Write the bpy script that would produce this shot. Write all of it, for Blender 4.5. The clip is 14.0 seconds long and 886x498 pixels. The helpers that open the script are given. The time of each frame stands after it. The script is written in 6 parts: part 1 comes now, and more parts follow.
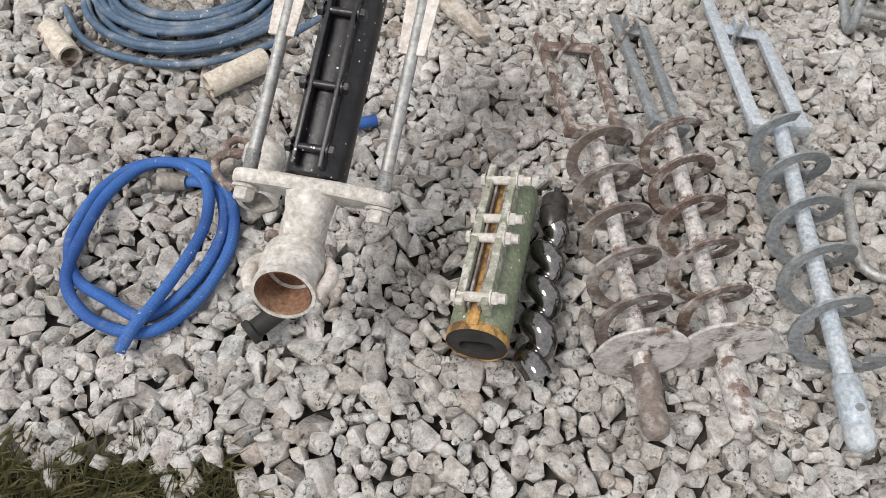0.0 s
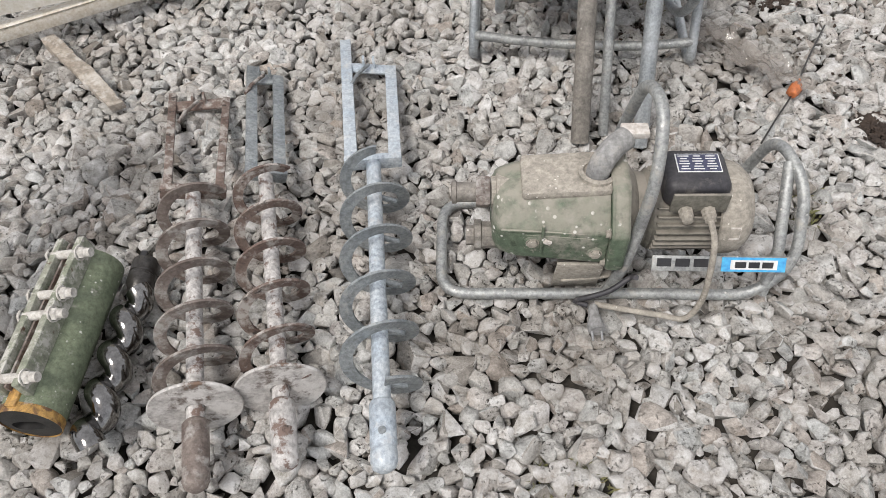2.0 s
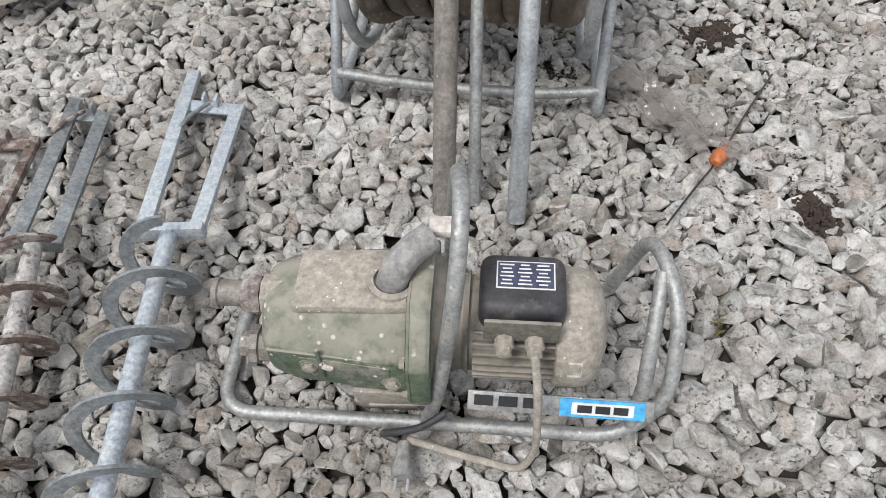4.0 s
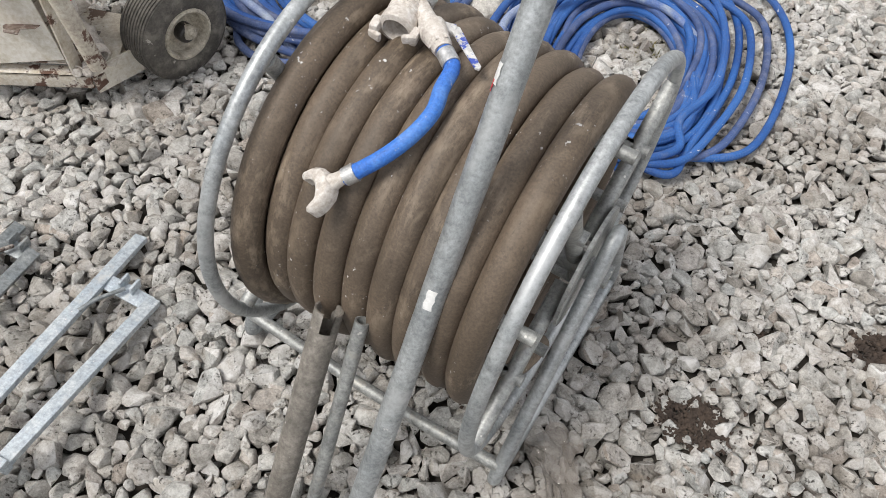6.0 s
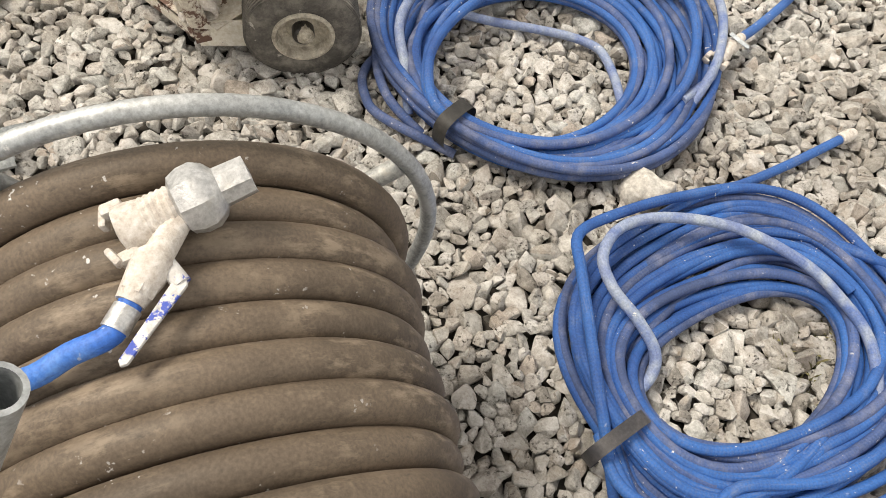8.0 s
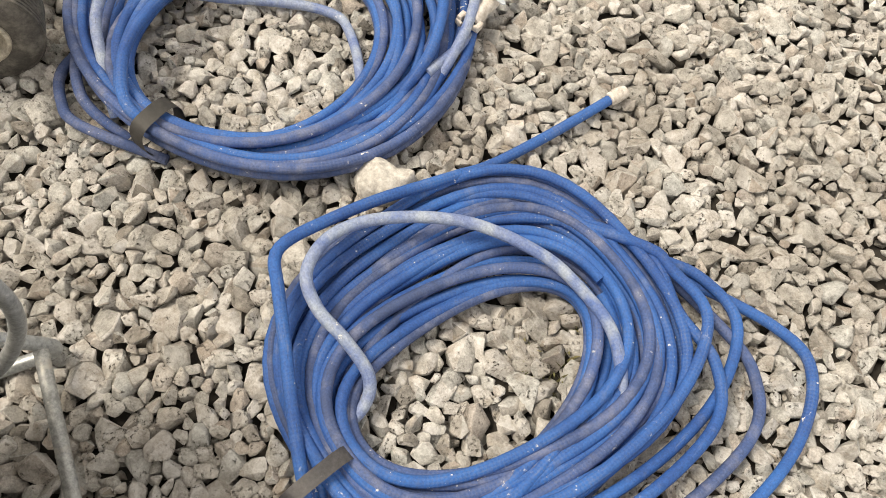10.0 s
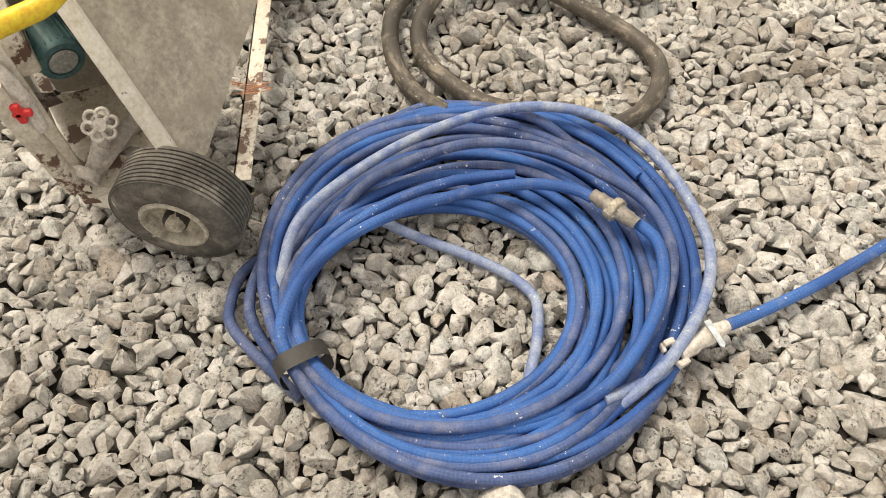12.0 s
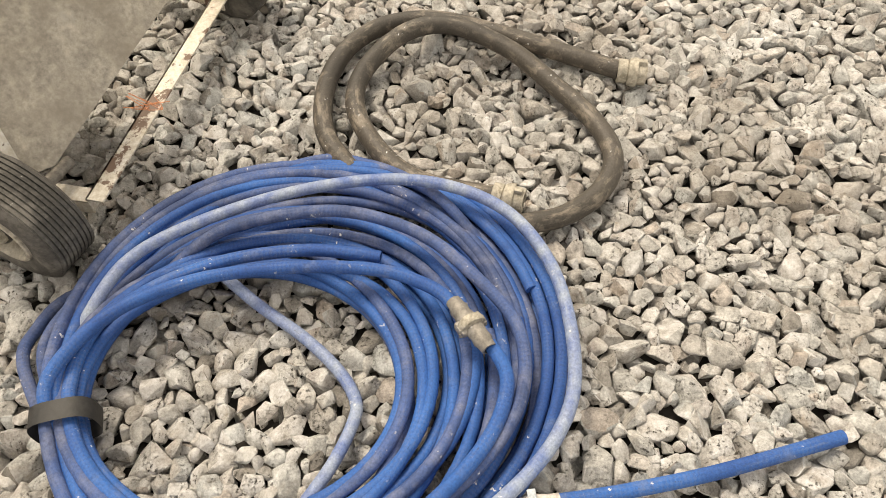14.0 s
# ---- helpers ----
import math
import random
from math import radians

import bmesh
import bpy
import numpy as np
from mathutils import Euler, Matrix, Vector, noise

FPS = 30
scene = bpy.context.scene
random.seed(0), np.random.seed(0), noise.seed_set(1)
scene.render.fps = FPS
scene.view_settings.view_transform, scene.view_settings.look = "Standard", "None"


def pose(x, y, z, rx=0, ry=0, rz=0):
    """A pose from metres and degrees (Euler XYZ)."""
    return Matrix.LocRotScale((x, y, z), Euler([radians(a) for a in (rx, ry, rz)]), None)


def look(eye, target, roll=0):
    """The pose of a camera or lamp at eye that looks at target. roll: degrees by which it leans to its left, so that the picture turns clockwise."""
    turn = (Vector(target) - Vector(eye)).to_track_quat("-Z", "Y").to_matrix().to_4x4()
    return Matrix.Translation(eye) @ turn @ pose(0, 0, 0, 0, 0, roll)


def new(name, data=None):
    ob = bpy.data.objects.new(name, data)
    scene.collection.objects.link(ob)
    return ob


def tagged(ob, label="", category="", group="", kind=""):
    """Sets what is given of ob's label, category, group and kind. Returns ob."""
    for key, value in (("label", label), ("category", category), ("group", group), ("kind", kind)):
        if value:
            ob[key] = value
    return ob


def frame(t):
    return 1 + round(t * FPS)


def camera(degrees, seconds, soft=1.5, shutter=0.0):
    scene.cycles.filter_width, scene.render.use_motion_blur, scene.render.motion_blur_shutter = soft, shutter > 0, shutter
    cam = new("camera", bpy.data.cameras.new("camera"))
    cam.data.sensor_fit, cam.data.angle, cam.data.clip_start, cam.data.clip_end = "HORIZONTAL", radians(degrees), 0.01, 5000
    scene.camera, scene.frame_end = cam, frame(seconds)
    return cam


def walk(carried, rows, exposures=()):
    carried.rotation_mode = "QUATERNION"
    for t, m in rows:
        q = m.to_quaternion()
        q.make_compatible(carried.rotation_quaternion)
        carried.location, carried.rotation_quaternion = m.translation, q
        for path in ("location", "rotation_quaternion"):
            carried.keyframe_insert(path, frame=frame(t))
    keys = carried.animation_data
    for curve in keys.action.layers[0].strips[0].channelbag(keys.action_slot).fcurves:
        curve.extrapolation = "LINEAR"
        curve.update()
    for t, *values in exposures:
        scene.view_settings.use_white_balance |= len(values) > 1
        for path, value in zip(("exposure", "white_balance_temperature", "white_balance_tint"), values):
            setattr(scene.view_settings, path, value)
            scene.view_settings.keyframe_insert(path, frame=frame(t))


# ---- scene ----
from mathutils import kdtree

cam = camera(60.4, 14.0, soft=0.4)
PATH = [
    (0, (0.004, 0.018, 1.23), (-0.006, 1.176, -0.4), 0.5),
    (0.5, (0.199, -0.022, 1.243), (0.256, 1.153, -0.374), 1.6),
    (1, (0.389, -0.063, 1.251), (0.489, 1.132, -0.35), 1.3),
    (1.5, (0.563, -0.086, 1.306), (0.701, 1.121, -0.283), 0.2),
    (2, (0.702, -0.014, 1.284), (0.846, 1.19, -0.307), -1.8),
    (2.2, (0.77, 0.044, 1.265), (0.915, 1.245, -0.328), -2.2),
    (4.3, (1.158, 0.303, 1.115), (1.211, 1.517, -0.473), -1.4),
    (4.5, (1.177, 0.329, 1.151), (1.222, 1.601, -0.391), -0.8),
    (5, (1.198, 0.519, 1.306), (1.17, 1.74, -0.278), 1.4),
    (5.5, (1.268, 0.735, 1.367), (1.152, 1.914, -0.245), 5.0),
    (6, (1.49, 0.961, 1.375), (1.223, 2.079, -0.262), 7.3),
    (6.5, (1.625, 1.103, 1.377), (1.203, 2.133, -0.285), 10.3),
    (7, (1.644, 1.315, 1.348), (1.076, 2.225, -0.34), 12.0),
    (7.5, (1.616, 1.522, 1.343), (0.934, 2.286, -0.375), 12.6),
    (8, (1.631, 1.771, 1.334), (0.854, 2.385, -0.403), 10.6),
    (8.5, (1.655, 1.96, 1.332), (0.903, 2.523, -0.434), 5.9),
    (8.7, (1.664, 2.032, 1.326), (0.964, 2.611, -0.456), 5.2),
    (10.8, (1.728, 2.359, 1.295), (1.119, 2.936, -0.521), 11.9),
    (11, (1.651, 2.374, 1.295), (0.977, 2.927, -0.505), 11.1),
    (11.5, (1.516, 2.449, 1.31), (0.585, 2.842, -0.416), 2.6),
    (12, (1.391, 2.545, 1.295), (0.328, 2.732, -0.389), -0.6),
    (12.5, (1.284, 2.795, 1.248), (0.179, 2.716, -0.417), -4.5),
    (13, (1.161, 2.934, 1.157), (0.037, 2.758, -0.488), -7.5),
    (13.5, (1.151, 3.034, 1.133), (-0.019, 2.915, -0.484), -5.6),
    (14, (1.212, 3.036, 1.166), (0.066, 2.919, -0.469), -1.5),
]
EXPOSURES = [(0.0, -0.04, 6600, 11.5), (4.5, -0.02, 6350, 10.5), (7.0, 0.13, 6950, 9.5), (8.5, 0.32, 7650, 9.5), (11.0, 0.31, 7850, 9), (14.0, 0.31, 8000, 9.5)]
walk(cam, [(t, look(eye, target, roll)) for t, eye, target, roll in PATH], EXPOSURES)

# ---- world and light: bright overcast sky ----
world = bpy.data.worlds.new("overcast_sky")
scene.world = world
world.use_nodes = True
wn, wl = world.node_tree.nodes, world.node_tree.links
sky = wn.new("ShaderNodeTexSky")
sky.sky_type, sky.sun_disc = "NISHITA", False
sky.sun_elevation, sky.sun_rotation = radians(52), radians(215)
cloud = wn.new("ShaderNodeMix")
cloud.data_type = "RGBA"
cloud.inputs["Factor"].default_value = 0.75
cloud.inputs["B"].default_value = (6.5, 6.35, 6.2, 1)
wl.new(sky.outputs[0], cloud.inputs["A"])
back = wn["Background"]
wl.new(cloud.outputs["Result"], back.inputs["Color"])
back.inputs["Strength"].default_value = 0.15
sun = new("sun", bpy.data.lights.new("sun", "SUN"))
sun.data.energy, sun.data.angle, sun.data.color = 2.7, radians(20), (1.0, 0.96, 0.90)
sun.matrix_world = look((-1.2, -1.0, 2.6), (0, 0, 0))


# ---- materials ----
def node_mat(name):
    m = bpy.data.materials.new(name)
    m.use_nodes = True
    return m, m.node_tree.nodes, m.node_tree.links


def ramp(nodes, stops):
    r = nodes.new("ShaderNodeValToRGB")
    els = r.color_ramp.elements
    while len(els) < len(stops):
        els.new(0.5)
    for e, (p, c) in zip(els, stops):
        e.position, e.color = p, (*c, 1) if len(c) == 3 else c
    return r


def mixer(nodes, links, fac, a, b, blend="MIX"):
    m = nodes.new("ShaderNodeMix")
    m.data_type, m.blend_type = "RGBA", blend
    for sock, v in (("Factor", fac), ("A", a), ("B", b)):
        if isinstance(v, (int, float)):
            m.inputs[sock].default_value = v
        elif isinstance(v, tuple):
            m.inputs[sock].default_value = (*v, 1)
        else:
            links.new(v, m.inputs[sock])
    return m.outputs["Result"]


def noise_tex(nodes, links, vec, scale, detail=5, rough=0.6):
    n = nodes.new("ShaderNodeTexNoise")
    n.inputs["Scale"].default_value, n.inputs["Detail"].default_value, n.inputs["Roughness"].default_value = scale, detail, rough
    links.new(vec, n.inputs["Vector"])
    return n.outputs["Fac"]


def band(nodes, links, fac, lo, hi):
    r = ramp(nodes, [(lo, (0, 0, 0)), (hi, (1, 1, 1))])
    links.new(fac, r.inputs["Fac"])
    return r.outputs["Color"]


def worn(name, a, b, scale=14, rough=0.6, metal=0.0, bump=0.25, grain=120, patches=None, specks=None, dust=None, rough_spread=0.15):
    """Base of two tones; patches (colour, low, high, scale), specks (colour, threshold, scale), dust (colour, amount)."""
    m, n, l = node_mat(name)
    bsdf = n["Principled BSDF"]
    vec = n.new("ShaderNodeTexCoord").outputs["Object"]
    big = noise_tex(n, l, vec, scale, 6)
    fine = noise_tex(n, l, vec, grain, 4, 0.7)
    col = mixer(n, l, band(n, l, big, 0.35, 0.65), a, b)
    col = mixer(n, l, 0.38, col, band(n, l, fine, 0.25, 0.75), "OVERLAY")
    col = mixer(n, l, 0.26, col, band(n, l, noise_tex(n, l, vec, scale * 3.7, 8, 0.72), 0.3, 0.7), "OVERLAY")
    if patches:
        for c, lo, hi, sc in patches:
            mask = band(n, l, noise_tex(n, l, vec, sc, 8, 0.68), lo, hi)
            col = mixer(n, l, mask, col, c)
    if specks:
        c, th, sc = specks
        v = n.new("ShaderNodeTexVoronoi")
        v.inputs["Scale"].default_value = sc
        l.new(vec, v.inputs["Vector"])
        gate = band(n, l, noise_tex(n, l, vec, sc * 0.3, 3), 0.5, 0.56)
        both = n.new("ShaderNodeMath")
        both.operation = "MULTIPLY"
        inv = ramp(n, [(max(th - 0.06, 0), (1, 1, 1)), (th, (0, 0, 0))])
        l.new(v.outputs["Distance"], inv.inputs["Fac"])
        l.new(inv.outputs["Color"], both.inputs[0])
        l.new(gate, both.inputs[1])
        col = mixer(n, l, both.outputs[0], col, c)
    if dust:
        c, amount = dust
        g = n.new("ShaderNodeNewGeometry")
        sep = n.new("ShaderNodeSeparateXYZ")
        l.new(g.outputs["Normal"], sep.inputs[0])
        up = n.new("ShaderNodeMapRange")
        up.inputs["From Min"].default_value, up.inputs["From Max"].default_value, up.inputs["To Max"].default_value = 0.12, 0.80, amount
        l.new(sep.outputs["Z"], up.inputs["Value"])
        k = n.new("ShaderNodeMath")
        k.operation = "MULTIPLY"
        l.new(up.outputs[0], k.inputs[0])
        l.new(band(n, l, noise_tex(n, l, vec, scale * 2.3, 6), 0.22, 0.55), k.inputs[1])
        col = mixer(n, l, k.outputs[0], col, c)
    l.new(col, bsdf.inputs["Base Color"])
    rr = n.new("ShaderNodeMapRange")
    rr.inputs["To Min"].default_value, rr.inputs["To Max"].default_value = max(rough - rough_spread, 0.03), min(rough + rough_spread, 1)
    l.new(big, rr.inputs["Value"])
    l.new(rr.outputs[0], bsdf.inputs["Roughness"])
    bsdf.inputs["Metallic"].default_value = metal
    bp = n.new("ShaderNodeBump")
    bp.inputs["Strength"].default_value, bp.inputs["Distance"].default_value = bump, 0.003
    l.new(fine, bp.inputs["Height"])
    l.new(bp.outputs[0], bsdf.inputs["Normal"])
    return m


def stone_mat(name, per_object):
    m, n, l = node_mat(name)
    bsdf = n["Principled BSDF"]
    if per_object:
        rnd = n.new("ShaderNodeObjectInfo").outputs["Random"]
    else:
        rnd = n.new("ShaderNodeNewGeometry").outputs["Random Per Island"]
    pos = n.new("ShaderNodeNewGeometry").outputs["Position"]
    tone = ramp(n, [(0.0, (0.24, 0.225, 0.205)), (0.10, (0.50, 0.48, 0.45)), (0.26, (0.41, 0.41, 0.395)), (0.40, (0.56, 0.54, 0.51)), (0.53, (0.45, 0.46, 0.45)),
                    (0.66, (0.61, 0.59, 0.565)), (0.78, (0.49, 0.465, 0.44)), (0.88, (0.67, 0.66, 0.64)), (0.98, (0.40, 0.36, 0.325))])
    l.new(rnd, tone.inputs["Fac"])
    mott = noise_tex(n, l, pos, 38, 8, 0.68)
    col = mixer(n, l, 0.50, tone.outputs["Color"], band(n, l, mott, 0.30, 0.66), "OVERLAY")
    fine = noise_tex(n, l, pos, 260, 5, 0.72)
    col = mixer(n, l, 0.34, col, band(n, l, fine, 0.28, 0.70), "OVERLAY")
    warm = band(n, l, noise_tex(n, l, pos, 17, 6, 0.65), 0.56, 0.72)
    col = mixer(n, l, warm, col, mixer(n, l, 0.40, col, (0.36, 0.27, 0.19), "MIX"))
    # dirt trodden into some stretches of the bed
    dirt = band(n, l, noise_tex(n, l, pos, 2.2, 7, 0.66), 0.44, 0.64)
    col = mixer(n, l, dirt, col, mixer(n, l, 0.46, col, (0.19, 0.155, 0.12), "MIX"))
    # porous dark specks, in groups
    pits = noise_tex(n, l, pos, 150, 6, 0.72)
    gate = band(n, l, noise_tex(n, l, pos, 24, 5), 0.46, 0.60)
    hole = n.new("ShaderNodeMath")
    hole.operation = "MULTIPLY"
    l.new(band(n, l, pits, 0.56, 0.62), hole.inputs[0])
    l.new(gate, hole.inputs[1])
    col = mixer(n, l, hole.outputs[0], col, (0.085, 0.076, 0.064))
    l.new(col, bsdf.inputs["Base Color"])
    bsdf.inputs["Roughness"].default_value = 0.9
    bsdf.inputs["Specular IOR Level"].default_value = 0.25
    rel = n.new("ShaderNodeMath")
    rel.operation = "SUBTRACT"
    l.new(noise_tex(n, l, pos, 75, 9, 0.72), rel.inputs[0])
    l.new(hole.outputs[0], rel.inputs[1])
    bp = n.new("ShaderNodeBump")
    bp.inputs["Strength"].default_value, bp.inputs["Distance"].default_value = 0.9, 0.009
    l.new(rel.outputs[0], bp.inputs["Height"])
    l.new(bp.outputs[0], bsdf.inputs["Normal"])
    return m


def hose_mat(name, a, b, dusty, weave=True, lo=0.45, hi=0.7, rough=0.6, scuffs=0.6, scuff_at=0.56):
    """Tube material on the tube's own coordinates: u round it, v along it in metres."""
    m, n, l = node_mat(name)
    bsdf = n["Principled BSDF"]
    tc = n.new("ShaderNodeTexCoord")
    vec = tc.outputs["Object"]
    big = noise_tex(n, l, vec, 5, 6)
    mid = noise_tex(n, l, vec, 24, 4, 0.6)
    fine = noise_tex(n, l, vec, 260, 3)
    col = mixer(n, l, band(n, l, big, 0.4, 0.62), a, b)
    col = mixer(n, l, band(n, l, mid, lo, hi), col, dusty)
    col = mixer(n, l, 0.3, col, band(n, l, fine, 0.25, 0.75), "OVERLAY")
    height = fine
    if weave:
        mp = n.new("ShaderNodeMapping")
        mp.inputs["Scale"].default_value = (14, 190, 1)
        l.new(tc.outputs["UV"], mp.inputs["Vector"])
        ck = n.new("ShaderNodeTexChecker")
        ck.inputs["Scale"].default_value = 1.0
        rot = n.new("ShaderNodeMapping")
        rot.inputs["Rotation"].default_value = (0, 0, radians(45))
        l.new(mp.outputs[0], rot.inputs["Vector"])
        l.new(rot.outputs[0], ck.inputs["Vector"])
        k = n.new("ShaderNodeMath")
        k.operation = "MULTIPLY"
        l.new(ck.outputs["Fac"], k.inputs[0])
        l.new(band(n, l, noise_tex(n, l, vec, 9, 3), 0.4, 0.65), k.inputs[1])
        half = n.new("ShaderNodeMath")
        half.operation = "MULTIPLY"
        l.new(k.outputs[0], half.inputs[0])
        half.inputs[1].default_value = 0.22
        col = mixer(n, l, half.outputs[0], col, dusty)
        height = ck.outputs["Fac"]
    # scuffs that run along the hose
    mv = n.new("ShaderNodeMapping")
    mv.inputs["Scale"].default_value = (7.0, 16.0, 1.0)
    l.new(tc.outputs["UV"], mv.inputs["Vector"])
    scuff = band(n, l, noise_tex(n, l, mv.outputs[0], 1.0, 7, 0.72), scuff_at, scuff_at + 0.12)
    place = band(n, l, noise_tex(n, l, vec, 7, 3), 0.42, 0.60)
    sc = n.new("ShaderNodeMath")
    sc.operation = "MULTIPLY"
    l.new(scuff, sc.inputs[0])
    l.new(place, sc.inputs[1])
    col = mixer(n, l, sc.outputs[0], col, mixer(n, l, scuffs, col, dusty))
    dark = band(n, l, noise_tex(n, l, mv.outputs[0], 2.1, 6, 0.7), 0.60, 0.72)
    col = mixer(n, l, dark, col, mixer(n, l, 0.55, col, (0.02, 0.018, 0.016)))
    # mortar splashes
    s = n.new("ShaderNodeMath")
    s.operation = "MULTIPLY"
    l.new(band(n, l, noise_tex(n, l, vec, 95, 3, 0.6), 0.67, 0.70), s.inputs[0])
    l.new(band(n, l, noise_tex(n, l, vec, 9, 3), 0.50, 0.62), s.inputs[1])
    col = mixer(n, l, s.outputs[0], col, (0.62, 0.62, 0.62))
    l.new(col, bsdf.inputs["Base Color"])
    bsdf.inputs["Roughness"].default_value = rough
    bp = n.new("ShaderNodeBump")
    bp.inputs["Strength"].default_value, bp.inputs["Distance"].default_value = 0.22, 0.0010
    l.new(height, bp.inputs["Height"])
    l.new(bp.outputs[0], bsdf.inputs["Normal"])
    return m


STONE = stone_mat("limestone_gravel", False)
STONE_EACH = stone_mat("limestone_stone", True)
# soil toned down in colour to deepen the shade between the stones
SOIL = worn("gap_shade_soil", (0.03, 0.026, 0.022), (0.07, 0.062, 0.053), 9, 0.95, 0, 0.8, 60)
PEAT = worn("dug_soil", (0.035, 0.025, 0.02), (0.07, 0.05, 0.038), 30, 0.95, 0, 0.8, 140)
BLUE = hose_mat("blue_braided_hose", (0.012, 0.065, 0.25), (0.02, 0.115, 0.385), (0.15, 0.19, 0.30), True, 0.58, 0.95, 0.72)
BLUE_DULL = hose_mat("dusty_blue_hose", (0.035, 0.06, 0.15), (0.05, 0.10, 0.27), (0.17, 0.19, 0.28), True, 0.48, 0.80, 0.72)
BLUE_PALE = hose_mat("faded_blue_hose", (0.158, 0.210, 0.380), (0.079, 0.143, 0.360), (0.317, 0.370, 0.460), True, 0.40, 0.68)
SLATE = hose_mat("grey_blue_hose", (0.055, 0.10, 0.16), (0.08, 0.13, 0.20), (0.26, 0.29, 0.32), False, 0.5, 0.78)
CLEAN_BLUE = hose_mat("bright_blue_hose", (0.025, 0.13, 0.52), (0.04, 0.17, 0.56), (0.12, 0.27, 0.62), True, 0.5, 0.8)
RUBBER = hose_mat("brown_dusty_rubber", (0.086, 0.065, 0.047), (0.136, 0.103, 0.075), (0.27, 0.215, 0.16), False, 0.60, 1.0, 0.62, 0.9, 0.49)
BLACK_HOSE = hose_mat("black_dusty_hose", (0.05, 0.043, 0.035), (0.08, 0.068, 0.055), (0.26, 0.22, 0.175), False, 0.54, 0.76, 0.6, 0.9, 0.50)
GALV = worn("galvanised_steel", (0.35, 0.375, 0.39), (0.45, 0.47, 0.48), 9, 0.48, 0.6, 0.15, 150, [((0.58, 0.60, 0.61), 0.50, 0.66, 10), ((0.74, 0.74, 0.73), 0.66, 0.70, 34)], None)
GALV_DULL = worn("weathered_zinc_tube", (0.30, 0.31, 0.31), (0.42, 0.43, 0.42), 22, 0.55, 0.6, 0.3, 140, [((0.48, 0.46, 0.42), 0.55, 0.7, 30)], ((0.7, 0.69, 0.66), 0.16, 60))
DIRTY_STEEL = worn("dirty_steel_pipe", (0.20, 0.185, 0.165), (0.30, 0.275, 0.245), 20, 0.65, 0.4, 0.35, 120, [((0.40, 0.38, 0.35), 0.56, 0.72, 26)], ((0.6, 0.58, 0.55), 0.15, 60))
RUST = worn("rusty_steel", (0.15, 0.118, 0.104), (0.26, 0.222, 0.198), 24, 0.75, 0.3, 0.5, 130, [((0.42, 0.40, 0.375), 0.50, 0.62, 26), ((0.17, 0.085, 0.05), 0.64, 0.72, 17)])
RUST_RED = worn("reddish_rusted_steel", (0.14, 0.095, 0.08), (0.22, 0.17, 0.145), 26, 0.75, 0.25, 0.5, 130, [((0.44, 0.41, 0.38), 0.49, 0.60, 30), ((0.05, 0.04, 0.036), 0.58, 0.66, 44), ((0.28, 0.13, 0.05), 0.66, 0.74, 12)])
PALE_SCALE = worn("cement_crusted_steel", (0.42, 0.405, 0.39), (0.54, 0.52, 0.505), 30, 0.75, 0.15, 0.5, 110, [((0.19, 0.135, 0.115), 0.53, 0.60, 36)])
BLUE_PAINT = worn("pale_blue_grey_paint", (0.40, 0.46, 0.52), (0.50, 0.54, 0.57), 20, 0.5, 0.2, 0.2, 150, [((0.56, 0.57, 0.57), 0.56, 0.7, 26)], ((0.7, 0.7, 0.7), 0.12, 60))
LEVER = worn("chipped_blue_and_white_lever", (0.52, 0.52, 0.52), (0.62, 0.61, 0.60), 24, 0.6, 0.1, 0.3, 120, [((0.05, 0.09, 0.42), 0.52, 0.56, 55)])
BLUE_GREY = worn("dull_grey_flight_steel", (0.24, 0.265, 0.28), (0.34, 0.36, 0.365), 22, 0.5, 0.5, 0.3, 130, [((0.48, 0.48, 0.47), 0.6, 0.72, 24)])
GREEN = worn("old_green_paint", (0.135, 0.165, 0.105), (0.185, 0.215, 0.14), 18, 0.6, 0.0, 0.3, 110, [((0.36, 0.35, 0.31), 0.60, 0.72, 30)], ((0.6, 0.6, 0.55), 0.2, 75))
GREEN_DUSTY = worn("dusty_green_casting", (0.08, 0.115, 0.075), (0.13, 0.155, 0.11), 16, 0.7, 0.0, 0.4, 110, [((0.27, 0.26, 0.22), 0.50, 0.62, 13), ((0.05, 0.07, 0.045), 0.57, 0.64, 34), ((0.30, 0.28, 0.24), 0.60, 0.68, 45)], ((0.75, 0.74, 0.70), 0.24, 55), ((0.36, 0.33, 0.28), 0.72))
BEIGE_DUST = worn("dusty_grey_paint", (0.30, 0.275, 0.235), (0.36, 0.33, 0.285), 14, 0.8, 0.0, 0.3, 120, [((0.20, 0.19, 0.16), 0.6, 0.75, 20)], ((0.7, 0.68, 0.62), 0.15, 80))
MOTOR = worn("dusty_motor_housing", (0.13, 0.125, 0.105), (0.19, 0.18, 0.15), 20, 0.7, 0.1, 0.3, 130, None, None, ((0.32, 0.29, 0.25), 0.8))
BLACK_PLASTIC = worn("dusty_black_plastic", (0.03, 0.03, 0.036), (0.055, 0.052, 0.055), 14, 0.5, 0.0, 0.2, 150, [((0.16, 0.15, 0.14), 0.56, 0.72, 24)], None)
BLACK_STATOR = worn("black_painted_steel", (0.012, 0.012, 0.014), (0.03, 0.03, 0.034), 18, 0.35, 0.2, 0.25, 130, [((0.10, 0.10, 0.10), 0.62, 0.75, 28)], ((0.7, 0.7, 0.68), 0.17, 85))
RUBBER_BLACK = worn("black_rubber", (0.012, 0.012, 0.012), (0.03, 0.028, 0.026), 20, 0.6, 0, 0.2, 120)
